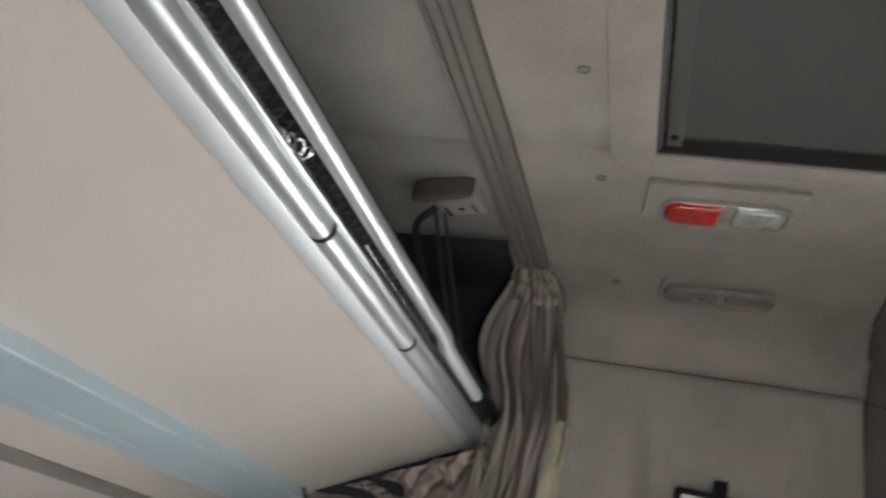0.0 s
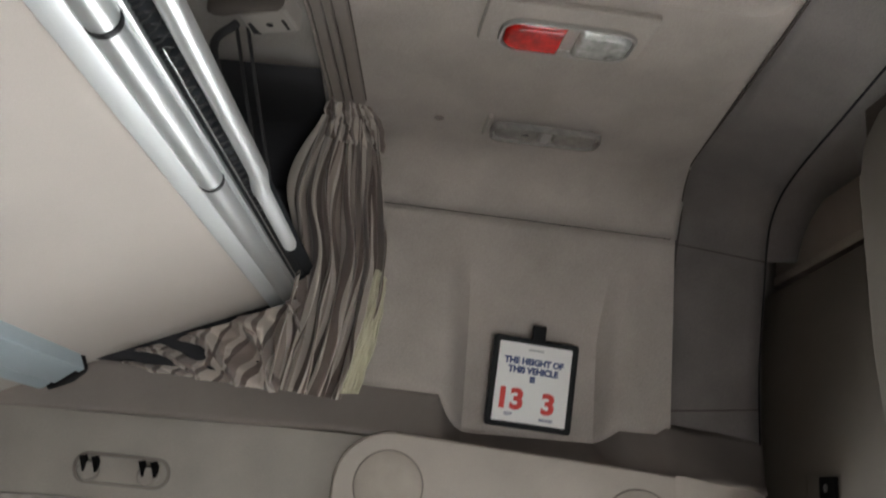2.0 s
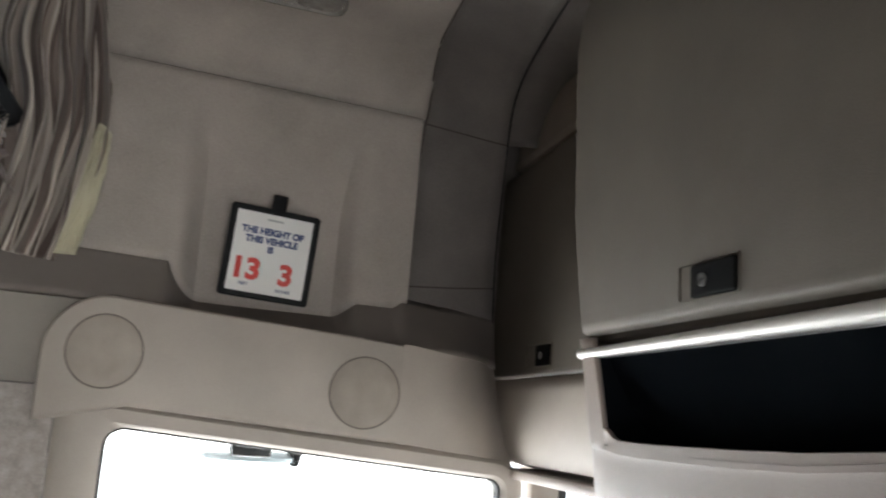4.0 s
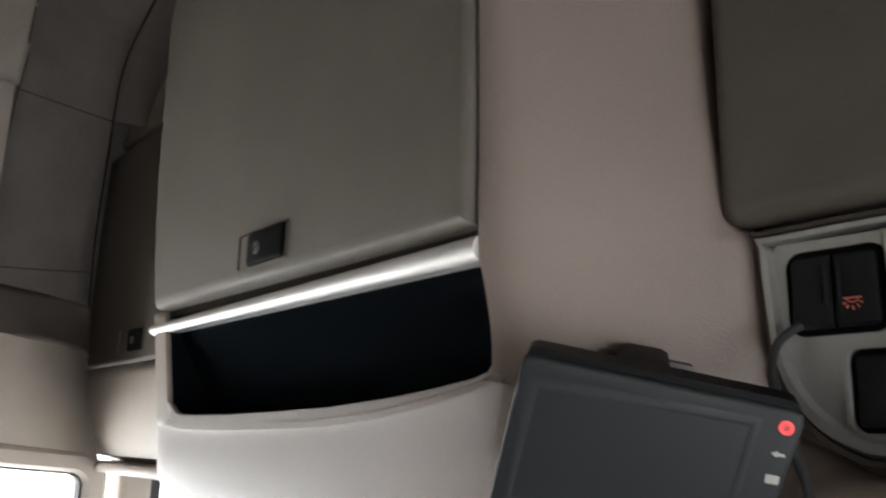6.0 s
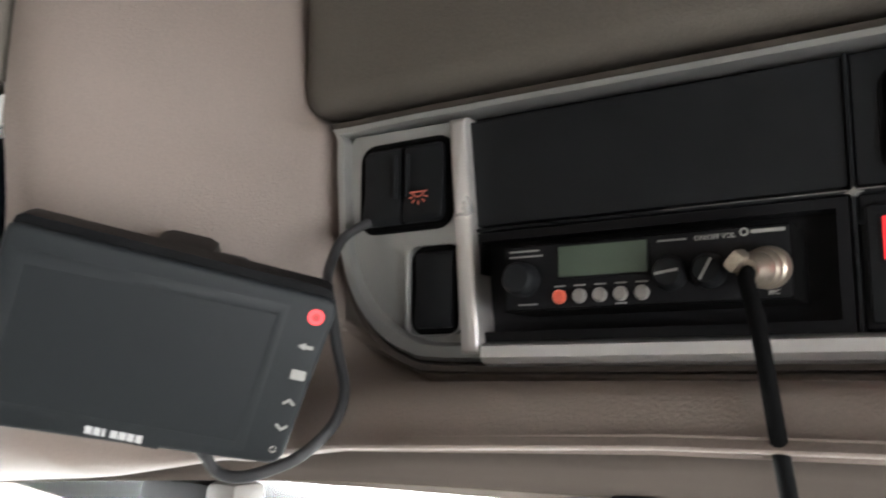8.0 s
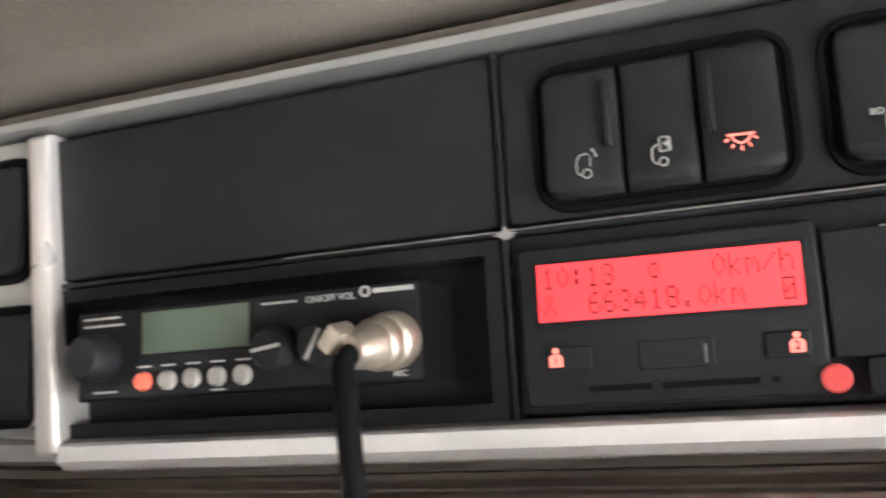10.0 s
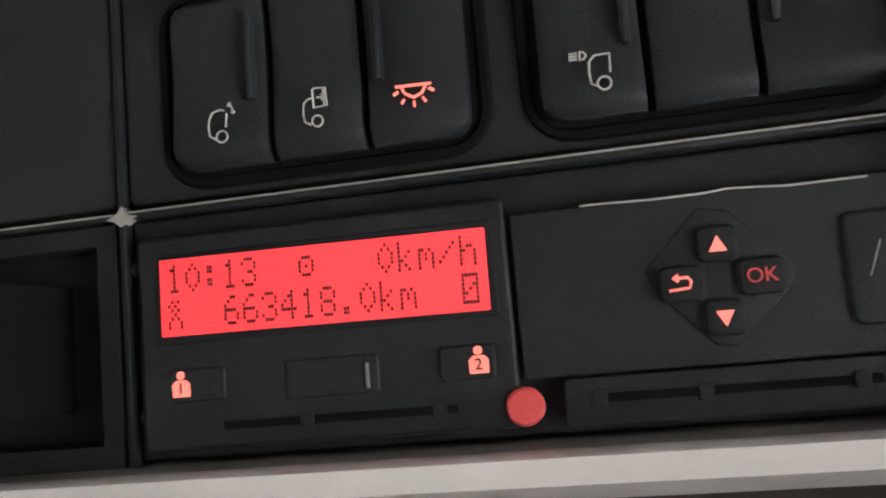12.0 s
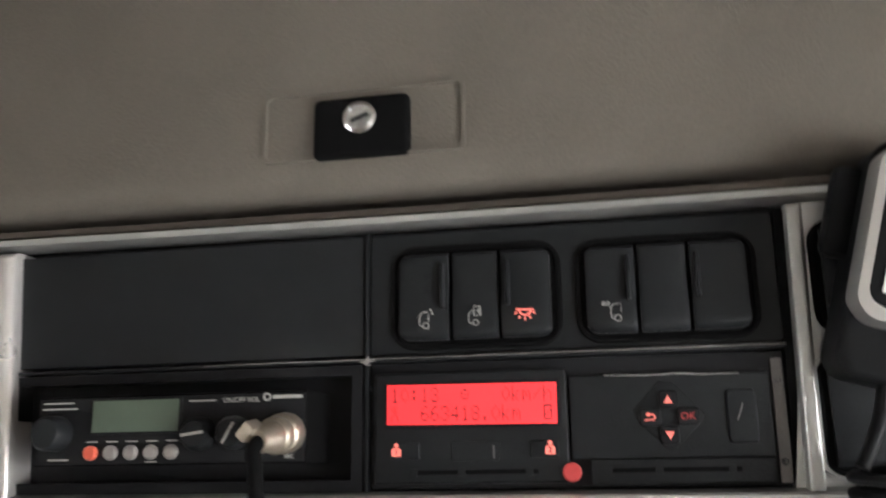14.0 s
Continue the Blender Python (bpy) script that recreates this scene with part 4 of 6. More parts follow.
def rocker(parent, x0, y0, x1, y1, m=CON, z=0.0, pressed=False, r=0.003, side=0):
    """One rocker: a key with a shallow hollow, a slim ridge on one side."""
    xs = [x0 + 0.0006, x0 + 0.003, (x0 + x1) / 2, x1 - 0.003, x1 - 0.0006]
    rows = []
    steps = (0.0, 0.012, 0.035, 0.08, 0.15, 0.32, 0.6, 0.85, 0.92, 0.965, 0.988, 1.0)
    last = len(steps) - 1
    for j, t in enumerate(steps):
        y = y0 + (y1 - y0) * t
        end = min(t, 1 - t) * (y1 - y0)
        cut = 0.0045 - math.sqrt(0.0045 ** 2 - (0.0045 - min(0.0045, end)) ** 2)
        bow = 0.0045 + (0.002 * (1 - t) if not pressed else 0.002 * t) - 0.0018 * math.sin(math.pi * t)
        bow -= 0.0022 * (1 - ease(0.0, 0.05, t)) + 0.0014 * (1 - ease(0.0, 0.15, t)) + 0.0022 * (1 - ease(0.0, 0.05, 1 - t))
        shift = [cut if side > 0 else 0, cut * 0.6 if side > 0 else 0, 0, -cut * 0.6 if side < 0 else 0, -cut if side < 0 else 0]
        rows.append([m @ Vector((x + shift[i], y, z + bow - (0.0009 if i in (0, 4) else 0) - (0.0004 if i == 2 else 0))) for i, x in enumerate(xs)])
    bm = grid(rows)
    edge = [rows[0][i] for i in range(5)] + [rows[j][4] for j in range(1, last + 1)] + [rows[last][i] for i in (3, 2, 1, 0)] + [rows[j][0] for j in range(last - 1, 0, -1)]
    back = (m.to_3x3() @ Vector((0, 0, -1))) * 0.005
    n = len(edge)
    a = [bm.verts.new(p) for p in edge]
    b = [bm.verts.new(p + back) for p in edge]
    for i in range(n):
        bm.faces.new((a[i], a[(i + 1) % n], b[(i + 1) % n], b[i]))
    bmesh.ops.remove_doubles(bm, verts=bm.verts, dist=1e-6)
    key = child("rocker_switch", bm, SATIN, parent)
    if side:
        x = x1 - 0.0035 if side > 0 else x0 + 0.0035
        child("ridge", one_box(x - 0.0010, x + 0.0010, y0 + 0.014, y1 - 0.005, z + 0.003, z + 0.0062, m, 0.0008), SATIN, key)
    return key


def strokes(lines, r, m, z):
    bm = bmesh.new()
    for line in lines:
        tube(bm, [m @ Vector((x, y, z)) for x, y in line], r, 6)
    return bm


def circle_line(cx, cy, r, n=12):
    return [(cx + r * math.cos(2 * math.pi * k / n), cy + r * math.sin(2 * math.pi * k / n)) for k in range(n + 1)]


def lamp_icon(cx, cy, s):
    arc = [(cx - s, cy + s * 0.25), (cx + s, cy + s * 0.25)]
    dome = [(cx + 0.65 * s * math.cos(radians(a)), cy + 0.25 * s - 0.5 * s * math.sin(radians(a))) for a in range(0, 181, 30)]
    rays = [[(cx + s * 0.75 * math.cos(radians(a)), cy - 0.28 * s + 0.55 * s * math.sin(radians(a)) + 0.2 * s), (cx + s * 1.1 * math.cos(radians(a)), cy - 0.28 * s + 0.95 * s * math.sin(radians(a)) + 0.2 * s)] for a in (195, 230, 270, 310, 345)]
    return [arc, dome] + rays


# left end: a pair of rockers and a single one
well(console, -0.2525, 0.0075, -0.1975, 0.0520)
rocker(console, -0.2520, 0.0080, -0.2255, 0.0515, side=1)
k = rocker(console, -0.2245, 0.0080, -0.1980, 0.0515, side=-1)
child("icon", strokes(lamp_icon(-0.2125, 0.0225, 0.0055), 0.00045, CON, 0.0062), ICONDIM, k, "dim red lamp symbol")
well(console, -0.2165, -0.0500, -0.1915, -0.0085)
rocker(console, -0.2160, -0.0495, -0.1920, -0.0090)
# right end: the same, partly behind the microphone
well(console, 0.1985, 0.0075, 0.2475, 0.0500)
rocker(console, 0.1990, 0.0080, 0.2230, 0.0495)
rocker(console, 0.2240, 0.0080, 0.2470, 0.0495)
well(console, 0.1955, -0.0500, 0.2215, -0.0085)
rocker(console, 0.1960, -0.0495, 0.2210, -0.0090)
for x0, x1 in ((-0.2165, -0.1915), (0.1955, 0.2215)):
    bm = bmesh.new()
    ring(bm, rrect(x0 - 0.0065, -0.0535, x1 + 0.0065, -0.005, 0.008, 5), rrect(x0 - 0.003, -0.0530, x1 + 0.003, -0.0055, 0.006, 5), -0.004, 0.0035, CON, 0.001)
    child("switch_rim", bm, SILVER, console, "raised silver rim")

# upper bays
bm = bmesh.new()
prism(bm, rrect(-0.187, 0.0025, -0.0015, 0.0595, 0.002, 2), -0.012, -0.0005, CON, 0.0008)
child("blank_cover", bm, SATIN, console, "plain black cover")
bm = bmesh.new()
prism(bm, rrect(0.0015, 0.0025, 0.182, 0.0595, 0.002, 2), -0.012, -0.0005, BAY, 0.0008)
child("switch_carrier", bm, SATIN, console, "black switch carrier")
well(console, 0.0150, 0.0078, 0.0862, 0.0488, 0.007, BAY)
well(console, 0.0995, 0.0078, 0.1702, 0.0478, 0.007, BAY)
for i, (x, wide) in enumerate(((0.0155, 0.0241), (0.0402, 0.0216), (0.0624, 0.0232))):
    k = rocker(console, x, 0.0083, x + wide, 0.0483, BAY, side=(1, 0, -1)[i])
    if i == 0:
        icon = [mm((27.2, 14.1), (25.9, 14.9), (25.7, 17.0), (25.9, 18.8), (26.8, 20.3), (28.6, 20.8), (29.6, 20.4)), mm((30.2, 19.7), (30.0, 18.0), (29.9, 16.6)), circle_line(0.0288, 0.0145, 0.00135), mm((30.7, 21.6), (31.4, 21.2), (31.9, 19.6)), mm((30.5, 21.2), (30.8, 22.0), (31.4, 21.8)), mm((31.3, 19.9), (31.9, 19.5), (32.3, 20.0))]
    elif i == 1:
        icon = [mm((49.9, 14.4), (48.6, 15.1), (48.3, 17.0), (48.5, 19.2), (49.4, 20.1), (50.4, 20.3)), circle_line(0.0515, 0.0150, 0.00125), mm((50.8, 18.1), (50.7, 22.2), (51.2, 22.5), (53.7, 22.3), (53.9, 18.3), (50.8, 18.1)), mm((51.6, 20.3), (53.2, 20.3)), mm((52.6, 21.0), (53.3, 20.3), (52.6, 19.6)), mm((53.2, 22.2), (53.3, 18.4))]
    else:
        icon = [mm((69.6, 20.0), (77.5, 19.8)), mm((70.9, 19.7), (71.6, 18.2), (73.5, 17.2), (75.4, 18.0), (76.3, 19.5))]
        icon += [mm(a, b) for a, b in (((70.2, 18.9), (69.0, 18.2)), ((71.4, 17.1), (70.7, 16.1)), ((73.5, 16.4), (73.5, 15.1)), ((75.4, 17.0), (76.1, 15.9)), ((76.9, 18.8), (78.0, 18.1)))]
    child("icon", strokes(icon, 0.00034 if i == 2 else 0.00022, BAY, 0.0058), ICONRED if i == 2 else WHITEPRINT, k, "lit red lamp symbol" if i == 2 else "white truck symbol")
for i, (x, wide) in enumerate(((0.1000, 0.0226), (0.1232, 0.0214), (0.1452, 0.0246))):
    k = rocker(console, x, 0.0083, x + wide, 0.0473, BAY, side=(1, 0, -1)[i])
    if i == 0:
        icon = [mm((112.3, 13.9), (111.1, 14.6), (110.9, 17.0), (111.1, 19.3), (112.3, 20.5), (115.4, 20.5), (115.3, 18.5), (115.2, 16.6)), circle_line(0.1138, 0.0144, 0.0014)]
        icon += [mm((107.1, h), (108.8, h)) for h in (21.5, 20.85, 20.2)] + [mm((109.3, 21.7), (110.2, 21.5), (110.6, 20.8), (110.2, 20.1), (109.3, 19.9), (109.3, 21.7))]
        child("icon", strokes(icon, 0.00024, BAY, 0.0058), WHITEPRINT, k, "white truck light symbol")
# thin bright seams between the bays
bm = bmesh.new()
rbox(bm, -0.185, 0.182, -0.0006, 0.0010, -0.008, 0.0012, CON, 0.0004)
rbox(bm, -0.0008, 0.0008, -0.058, 0.060, -0.008, 0.0008, CON, 0.0003)
child("divider", bm, SATIN, console, "worn divider between the bays")
bm = bmesh.new()
prism(bm, mm((-3.2, -0.6), (-1.2, -1.0), (0.2, -2.2), (1.8, -0.8), (4.6, -0.2), (1.6, 0.6), (0.8, 2.4), (-0.4, 0.8)), -0.002, 0.0021, CON)
rbox(bm, 0.002, 0.182, 0.0007, 0.0011, -0.004, 0.0018, CON, 0.0001)
rbox(bm, -0.08, -0.002, 0.0005, 0.0009, -0.004, 0.0016, CON, 0.0001)
child("worn_edge", bm, GREYBTN, console, "rubbed bright edge")

# ---- tachograph ----
tacho = thing("tachograph", "black digital tachograph with a lit red display, in the console", "tachograph", place=(0.555, 1.575, 1.45))
T = BAY


def plate_on(x0, y0, x1, y1, z0, z1, r=1.0, ch=0.3, m=T):
    bm = bmesh.new()
    return prism(bm, rrect(x0 / 1000, y0 / 1000, x1 / 1000, y1 / 1000, r / 1000, 4), z0 / 1000, z1 / 1000, m, ch / 1000)


child("body", plate_on(1.5, -56.5, 181, -1.0, -100, -1.5, 1.0, 0.8), BLACK, tacho)
child("left_front", plate_on(4.0, -54.5, 90.0, -6.0, -6, 2.0, 1.5, 1.2), SATIN, tacho)
child("printer_flap", plate_on(91.2, -44.7, 173.6, -10.2, -6, 2.2, 0.6, 0.3), SATIN, tacho, "printer drawer front")
child("right_lower", plate_on(99.0, -55.0, 173.6, -45.3, -6, 2.1, 1.0, 0.3), SATIN, tacho)
child("display_frame", plate_on(8.6, -30.9, 87.2, -10.4, 0, 2.4, 0.6, 0.3), BLACK, tacho)
TD = T @ Matrix.Translation((0.0478, -0.0205, 0)) @ pose(0, 0, 0, 0, 0, -0.55)
lcd = child("display", plate_on(-37.7, -8.75, 37.7, 8.75, 1, 2.7, 0.3, 0.05, TD), LCDRED, tacho, "lit red display with dark figures")
DOTS = {
    "0": "00100 01010 10001 10001 10001 01010 00100", "1": "00100 01100 00100 00100 00100 00100 01110", "3": "01110 10001 00001 00110 00001 10001 01110",
    "4": "00010 00110 01010 10010 11111 00010 00010", "6": "00110 01000 10000 11110 10001 10001 01110", "8": "01110 10001 10001 01110 10001 10001 01110",
    ":": "00000 01100 01100 00000 01100 01100 00000", ".": "00000 00000 00000 00000 00000 01100 01100", "k": "10000 10000 10010 10100 11000 10100 10010",
    "m": "00000 00000 11010 10101 10101 10001 10001", "/": "00000 00001 00010 00100 01000 10000 00000", "h": "10000 10000 10110 11001 10001 10001 10001",
    "rest": "00000 01110 10001 10101 10001 01110 00000", "work": "01010 10100 01010 00100 01010 10001 10001", "card": "11111 10001 10011 10101 11001 10001 11111"}


def dot_figure(bm, key, column, row):
    """One character of a dot-matrix display; columns from the left, two rows."""
    for r, line in enumerate(DOTS[key].split()):
        for c, on in enumerate(line):
            if on == "1":
                x = -36.2 + 4.53 * column + 0.60 + 0.745 * c
                y = 4.1 + 3.0 - 8.15 * row - 0.96 * r
                prism(bm, mm((x - 0.32, y - 0.41), (x + 0.32, y - 0.41), (x + 0.32, y + 0.41), (x - 0.32, y + 0.41)), 0.0026, 0.0028, TD)
    return bm


bm = bmesh.new()
for row, first, words in ((0, 0, "10:13"), (0, 11, "0km/h"), (1, 3, "663418.0km")):
    for k, c in enumerate(words):
        dot_figure(bm, c, first + k, row)
child("readout", bm, LCDINK, lcd, "dark dot-matrix time, speed and distance figures")
for key, column, row in (("rest", 7, 0), ("work", 0, 1), ("card", 15, 1)):
    tagged(child("symbol", dot_figure(bmesh.new(), key, column, row), LCDINK, lcd), kind="stuff")
for x0, x1, cx, cy, fig in ((11.3, 24.9, 14.4, -40.4, "1"), (73.6, 85.6, 82.0, -40.4, "2")):
    k = child("card_button", plate_on(x0, -44.0, x1, -36.6, 1, 3.0, 1.0, 0.6), SATIN, tacho)
    bm = lathe(bmesh.new(), [(0.00095, 0), (0.00095, 0.0004)], T @ Matrix.Translation((cx / 1000, (cy + 2.6) / 1000, 0.003)), 12)
    prism(bm, mm((cx - 2.0, cy - 2.2), (cx + 2.0, cy - 2.2), (cx + 2.1, cy + 0.6), (cx + 1.2, cy + 1.5), (cx - 1.2, cy + 1.5), (cx - 2.1, cy + 0.6)), 0.003, 0.0034, T)
    child("icon", bm, ICONRED, k, "lit card slot symbol")
    child("figure", lettering(bmesh.new(), fig, 0.0034, cx / 1000, (cy - 0.4) / 1000, 0.0035, T, bold=0.00005, depth=0.00004), BLACK, k)
k = child("eject_button", plate_on(38.9, -45.0, 60.2, -36.6, 1, 2.6, 0.8, 0.4), SATIN, tacho)
child("ridge", plate_on(57.2, -43.9, 58.0, -38.4, 2, 3.1, 0.3, 0.2), CHEEK, k)
for x0, x1 in ((21.0, 76.6), (105.0, 160.0)):
    k = child("card_slot", plate_on(x0, -50.5, x1, -48.7, 1.0, 2.25, 0.5, 0.1), GAP, tacho)
    for f in (0.02, 0.40, 0.93):
        child("slot_guide", plate_on(x0 + (x1 - x0) * f - 1.5, -51.4, x0 + (x1 - x0) * f + 1.5, -47.9, 1.5, 2.7, 0.5, 0.2), SATIN, k)
child("service_cap", lathe(bmesh.new(), [(0.0040, 0), (0.0040, 0.0024), (0.0034, 0.0030)], T @ Matrix.Translation((0.0908, -0.0502, 0.0005)), 24), REDBUTTON, tacho, "round red cap")
pad = mm((117.5, -25), (119, -29), (130, -41), (134, -41.5), (146, -30), (147, -27), (135, -14), (129, -13))
bm = bmesh.new()
prism(bm, pad, 0.001, 0.0026, T, 0.0006)
pad_ob = child("key_pad", bm, SATIN, tacho)
for cx, cy in ((132.2, -20.8), (124.6, -28.2), (140.0, -28.0), (132.1, -35.6)):
    child("key", plate_on(cx - 4.6 if cy in (-28.2, -28.0) else cx - 4.0, cy - 3.7, cx + 4.6 if cy in (-28.2, -28.0) else cx + 4.0, cy + 3.7, 2, 4.0, 1.6, 0.8), BLACK, pad_ob)
bm = bmesh.new()
prism(bm, mm((130.4, -22.4), (134.0, -22.4), (132.2, -19.2)), 0.0039, 0.0043, T)
prism(bm, mm((130.4, -34.2), (132.2, -37.4), (134.0, -34.2)), 0.0039, 0.0043, T)
for line in ([(0.1228, -0.0270), (0.1258, -0.0270), (0.1264, -0.0278), (0.1260, -0.0291), (0.1220, -0.0294)], [(0.1240, -0.0263), (0.1230, -0.0270), (0.1240, -0.0277)]):
    tube(bm, [T @ Vector((x, y, 0.0042)) for x, y in line], 0.0003, 6)
child("icon", bm, ICONRED, pad_ob, "lit arrow symbols")
child("lettering", lettering(bmesh.new(), "OK", 0.0042, 0.1400, -0.0280, 0.0041, T, depth=0.0001), REDBUTTON, pad_ob, "dim red letters")
k = child("paper_latch", plate_on(155.8, -39.4, 167.8, -17.2, 1.5, 3.4, 2.0, 0.9), SATIN, tacho)
child("scratch", strokes([[(0.1598, -0.0300), (0.1624, -0.0232)]], 0.00018, T, 0.0034), GREYBTN, k)
child("flap_wear", strokes([[(0.106, -0.0099), (0.112, -0.0100), (0.120, -0.0103), (0.131, -0.0102), (0.1355, -0.0098), (0.141, -0.0101), (0.147, -0.0106), (0.162, -0.0105)]], 0.00024, T, 0.0023), WHITEPRINT, tacho, "pale chipped edge")
for x, y in ((3.2, -46.7), (2.6, -12.4), (177.6, -13.5), (177.6, -47.0)):
    child("screw", lathe(bmesh.new(), [(0.0016, 0), (0.0016, 0.001), (0.0008, 0.001)], T @ Matrix.Translation((x / 1000, y / 1000, -0.0016)), 14), VOID, tacho)
child("side_cheek", plate_on(175.4, -55.5, 180.2, -4.5, -4, -0.6, 0.6, 0.4), CHEEK, tacho, "worn grey side cheek")

# ---- two-way radio ----
radio = thing("two_way_radio", "black two-way radio with green display and coloured buttons, in the console", "radio", place=(0.37, 1.575, 1.45))
C = CON @ Matrix.Translation((0.0045, -0.0040, 0.0190)) @ Matrix.Diagonal((0.92, 0.92, 0.92, 1))
child("bay_lining", with_holes((-0.187, -0.058, -0.002, -0.0015), [(-0.177, -0.0525, -0.007, -0.006)], -0.012, 0.0005, CON, bmesh.new()), BLACK, radio)
child("bay_back", plate_on(-178, -53, -6, -5.5, -50, -46, 1, 0, CON), GAP, radio)
child("case", plate_on(-170.5, -44.4, -27.8, -10.4, -72, 1.0, 1.0, 0.6, C), GAP, radio)
child("face", plate_on(-169.5, -43.4, -28.8, -11.4, 0, 1.8, 0.8, 0.4, C), BLACK, radio)
child("display_frame", plate_on(-140.2, -29.4, -91.4, -11.9, 1, 2.4, 0.6, 0.3, C), BLACK, radio)
child("display", plate_on(-138.8, -28.2, -93.0, -13.0, 1, 2.8, 0.3, 0.1, C), LCDGREEN, radio, "pale green display")
child("channel_knob", lathe(bmesh.new(), [(0.0088, 0), (0.0084, 0.010), (0.0070, 0.012)], C @ Matrix.Translation((-0.158, -0.0285, 0.001)), 24), SATIN, radio)
for i, x in enumerate((-138.6, -127.8, -117.1, -106.5, -95.9)):
    b = child("button", lathe(bmesh.new(), [(0.0036, 0), (0.0036, 0.0018), (0.0028, 0.0028)], C @ Matrix.Translation((x / 1000, -0.0381, 0.0015)), 20), ORANGE if i == 0 else GREYBTN, radio, "orange button" if i == 0 else "")
    child("caption", plate_on(x - 3.0, -33.1, x + 3.0, -32.4, 1.5, 2.0, 0.2, 0, C), WHITEPRINT, radio)
child("caption", plate_on(-109.5, -43.0, -103.5, -42.3, 1.5, 2.0, 0.2, 0, C), WHITEPRINT, radio)
for x in (-81.5, -63.5):
    k = child("knob", lathe(bmesh.new(), [(0.0082, 0), (0.0078, 0.006), (0.0060, 0.009), (0.004, 0.0093)], C @ Matrix.Translation((x / 1000, -0.0300, 0.001)), 24), SATIN, radio)
    child("pointer", one_box(-0.0055, 0.0055, -0.0006, 0.0006, 0.009, 0.0099, C @ Matrix.Translation((x / 1000, -0.0300, 0.001)) @ pose(0, 0, 0, 0, 0, 8 if x < -70 else 60)), WHITEPRINT, k)
for x0, x1, y in ((-170 + 3, -150, -13.6), (-167, -148, -16.4), (-162, -151, -41.2), (-88, -74, -14.2)):
    child("caption", plate_on(x0, y - 0.4, x1, y + 0.4, 1.5, 2.0, 0.2, 0, C), WHITEPRINT, radio)
bm = bmesh.new()
ring(bm, [(-0.0478 + 0.002 * math.cos(2 * math.pi * k / 16), -0.0133 + 0.002 * math.sin(2 * math.pi * k / 16)) for k in range(16)], [(-0.0478 + 0.0012 * math.cos(2 * math.pi * k / 16), -0.0133 + 0.0012 * math.sin(2 * math.pi * k / 16)) for k in range(16)], 0.0015, 0.0021, C)
prism(bm, rrect(-0.0448, -0.0142, -0.0302, -0.0126, 0.0003, 2), 0.0015, 0.0021, C)
child("badge", bm, WHITEPRINT, radio, "white badge bar")
child("caption", lettering(bmesh.new(), "ON/OFF VOL", 0.0032, -0.0610, -0.0144, 0.0020, C, bold=0.00005, depth=0.0001), WHITEPRINT, radio)
child("caption", lettering(bmesh.new(), "MIC", 0.0028, -0.0360, -0.0412, 0.0020, C, bold=0.00005, depth=0.0001), WHITEPRINT, radio)

# microphone plug and its cable
plug = thing("microphone_plug", "worn nickel screw-on microphone plug with a black cable", "plug", place=(0.425, 1.55, 1.447))
socket = C @ Vector((-0.0365, -0.0300, 0.002))
along = Vector((-0.16, -1.0, -0.20)).normalized()
pm = axes(socket, along.orthogonal(), along.cross(along.orthogonal()))
if (pm.to_3x3() @ Vector((0, 0, 1))).dot(along) < 0:
    pm = axes(socket, along.cross(along.orthogonal()), along.orthogonal())
pm = pm @ Matrix.Diagonal((0.92, 0.92, 0.88, 1))
child("collar", lathe(bmesh.new(), [(0.0090, 0.0), (0.0094, 0.002), (0.0094, 0.007), (0.0088, 0.0082), (0.0082, 0.0088), (0.0086, 0.010), (0.0086, 0.014), (0.0076, 0.0155)], pm, 26), CHROME, plug)
child("sleeve", lathe(bmesh.new(), [(0.0074, 0.015), (0.0074, 0.018), (0.0064, 0.020), (0.0062, 0.025), (0.0052, 0.0265), (0.0048, 0.029)], pm, 22), CHROME, plug)
tip = socket + along * 0.0238
bm = bmesh.new()
tube(bm, smooth_line([socket + along * 0.022, tip + Vector((0.000, -0.005, -0.004)), tip + Vector((0.003, -0.010, -0.013)), tip + Vector((0.006, -0.014, -0.025)), tip + Vector((0.009, -0.017, -0.042)), tip + Vector((0.014, -0.020, -0.075)), tip + Vector((0.026, -0.022, -0.15)), tip + Vector((0.06, -0.020, -0.26))], 8), 0.0032, 10)
child("cable", bm, GAP, plug, "black cable")
bm = bmesh.new()
rbox(bm, -0.0045, 0.0045, -0.009, -0.003, 0.022, 0.033, pm, 0.0015)
child("clamp", bm, CHROME, plug)

# ---- hand microphone on the right of the console ----
mic = thing("hand_microphone", "black hand microphone with a silver rim, hanging at the console", "microphone", place=(0.70, 1.53, 1.50))
MI = axes((0.7020, 1.553, 1.4965), (0.96, 0.10, -0.26), (0.27, -0.06, 0.96)) @ Matrix.Diagonal((0.93, 0.93, 1, 1))
body = rrect(-0.0350, -0.0480, 0.042, 0.058, (0.010, 0.012, 0.012, 0.012), 6)
bm = bmesh.new()
prism(bm, body, -0.021, 0.0, MI, 0.0038)
child("shell", bm, MICBLACK, mic)
bm = bmesh.new()
ring(bm, rrect(-0.0352, -0.0256, 0.038, 0.052, (0.012, 0.01, 0.01, 0.01), 7), rrect(-0.0284, -0.0166, 0.031, 0.046, (0.007, 0.006, 0.006, 0.006), 7), -0.002, 0.0085, MI, 0.0045)
child("front_rim", bm, MICRIM, mic, "bright silver front rim")
bm = bmesh.new()
prism(bm, rrect(-0.0284, -0.0166, 0.031, 0.046, 0.006, 6), -0.004, 0.0025, MI, 0.001)
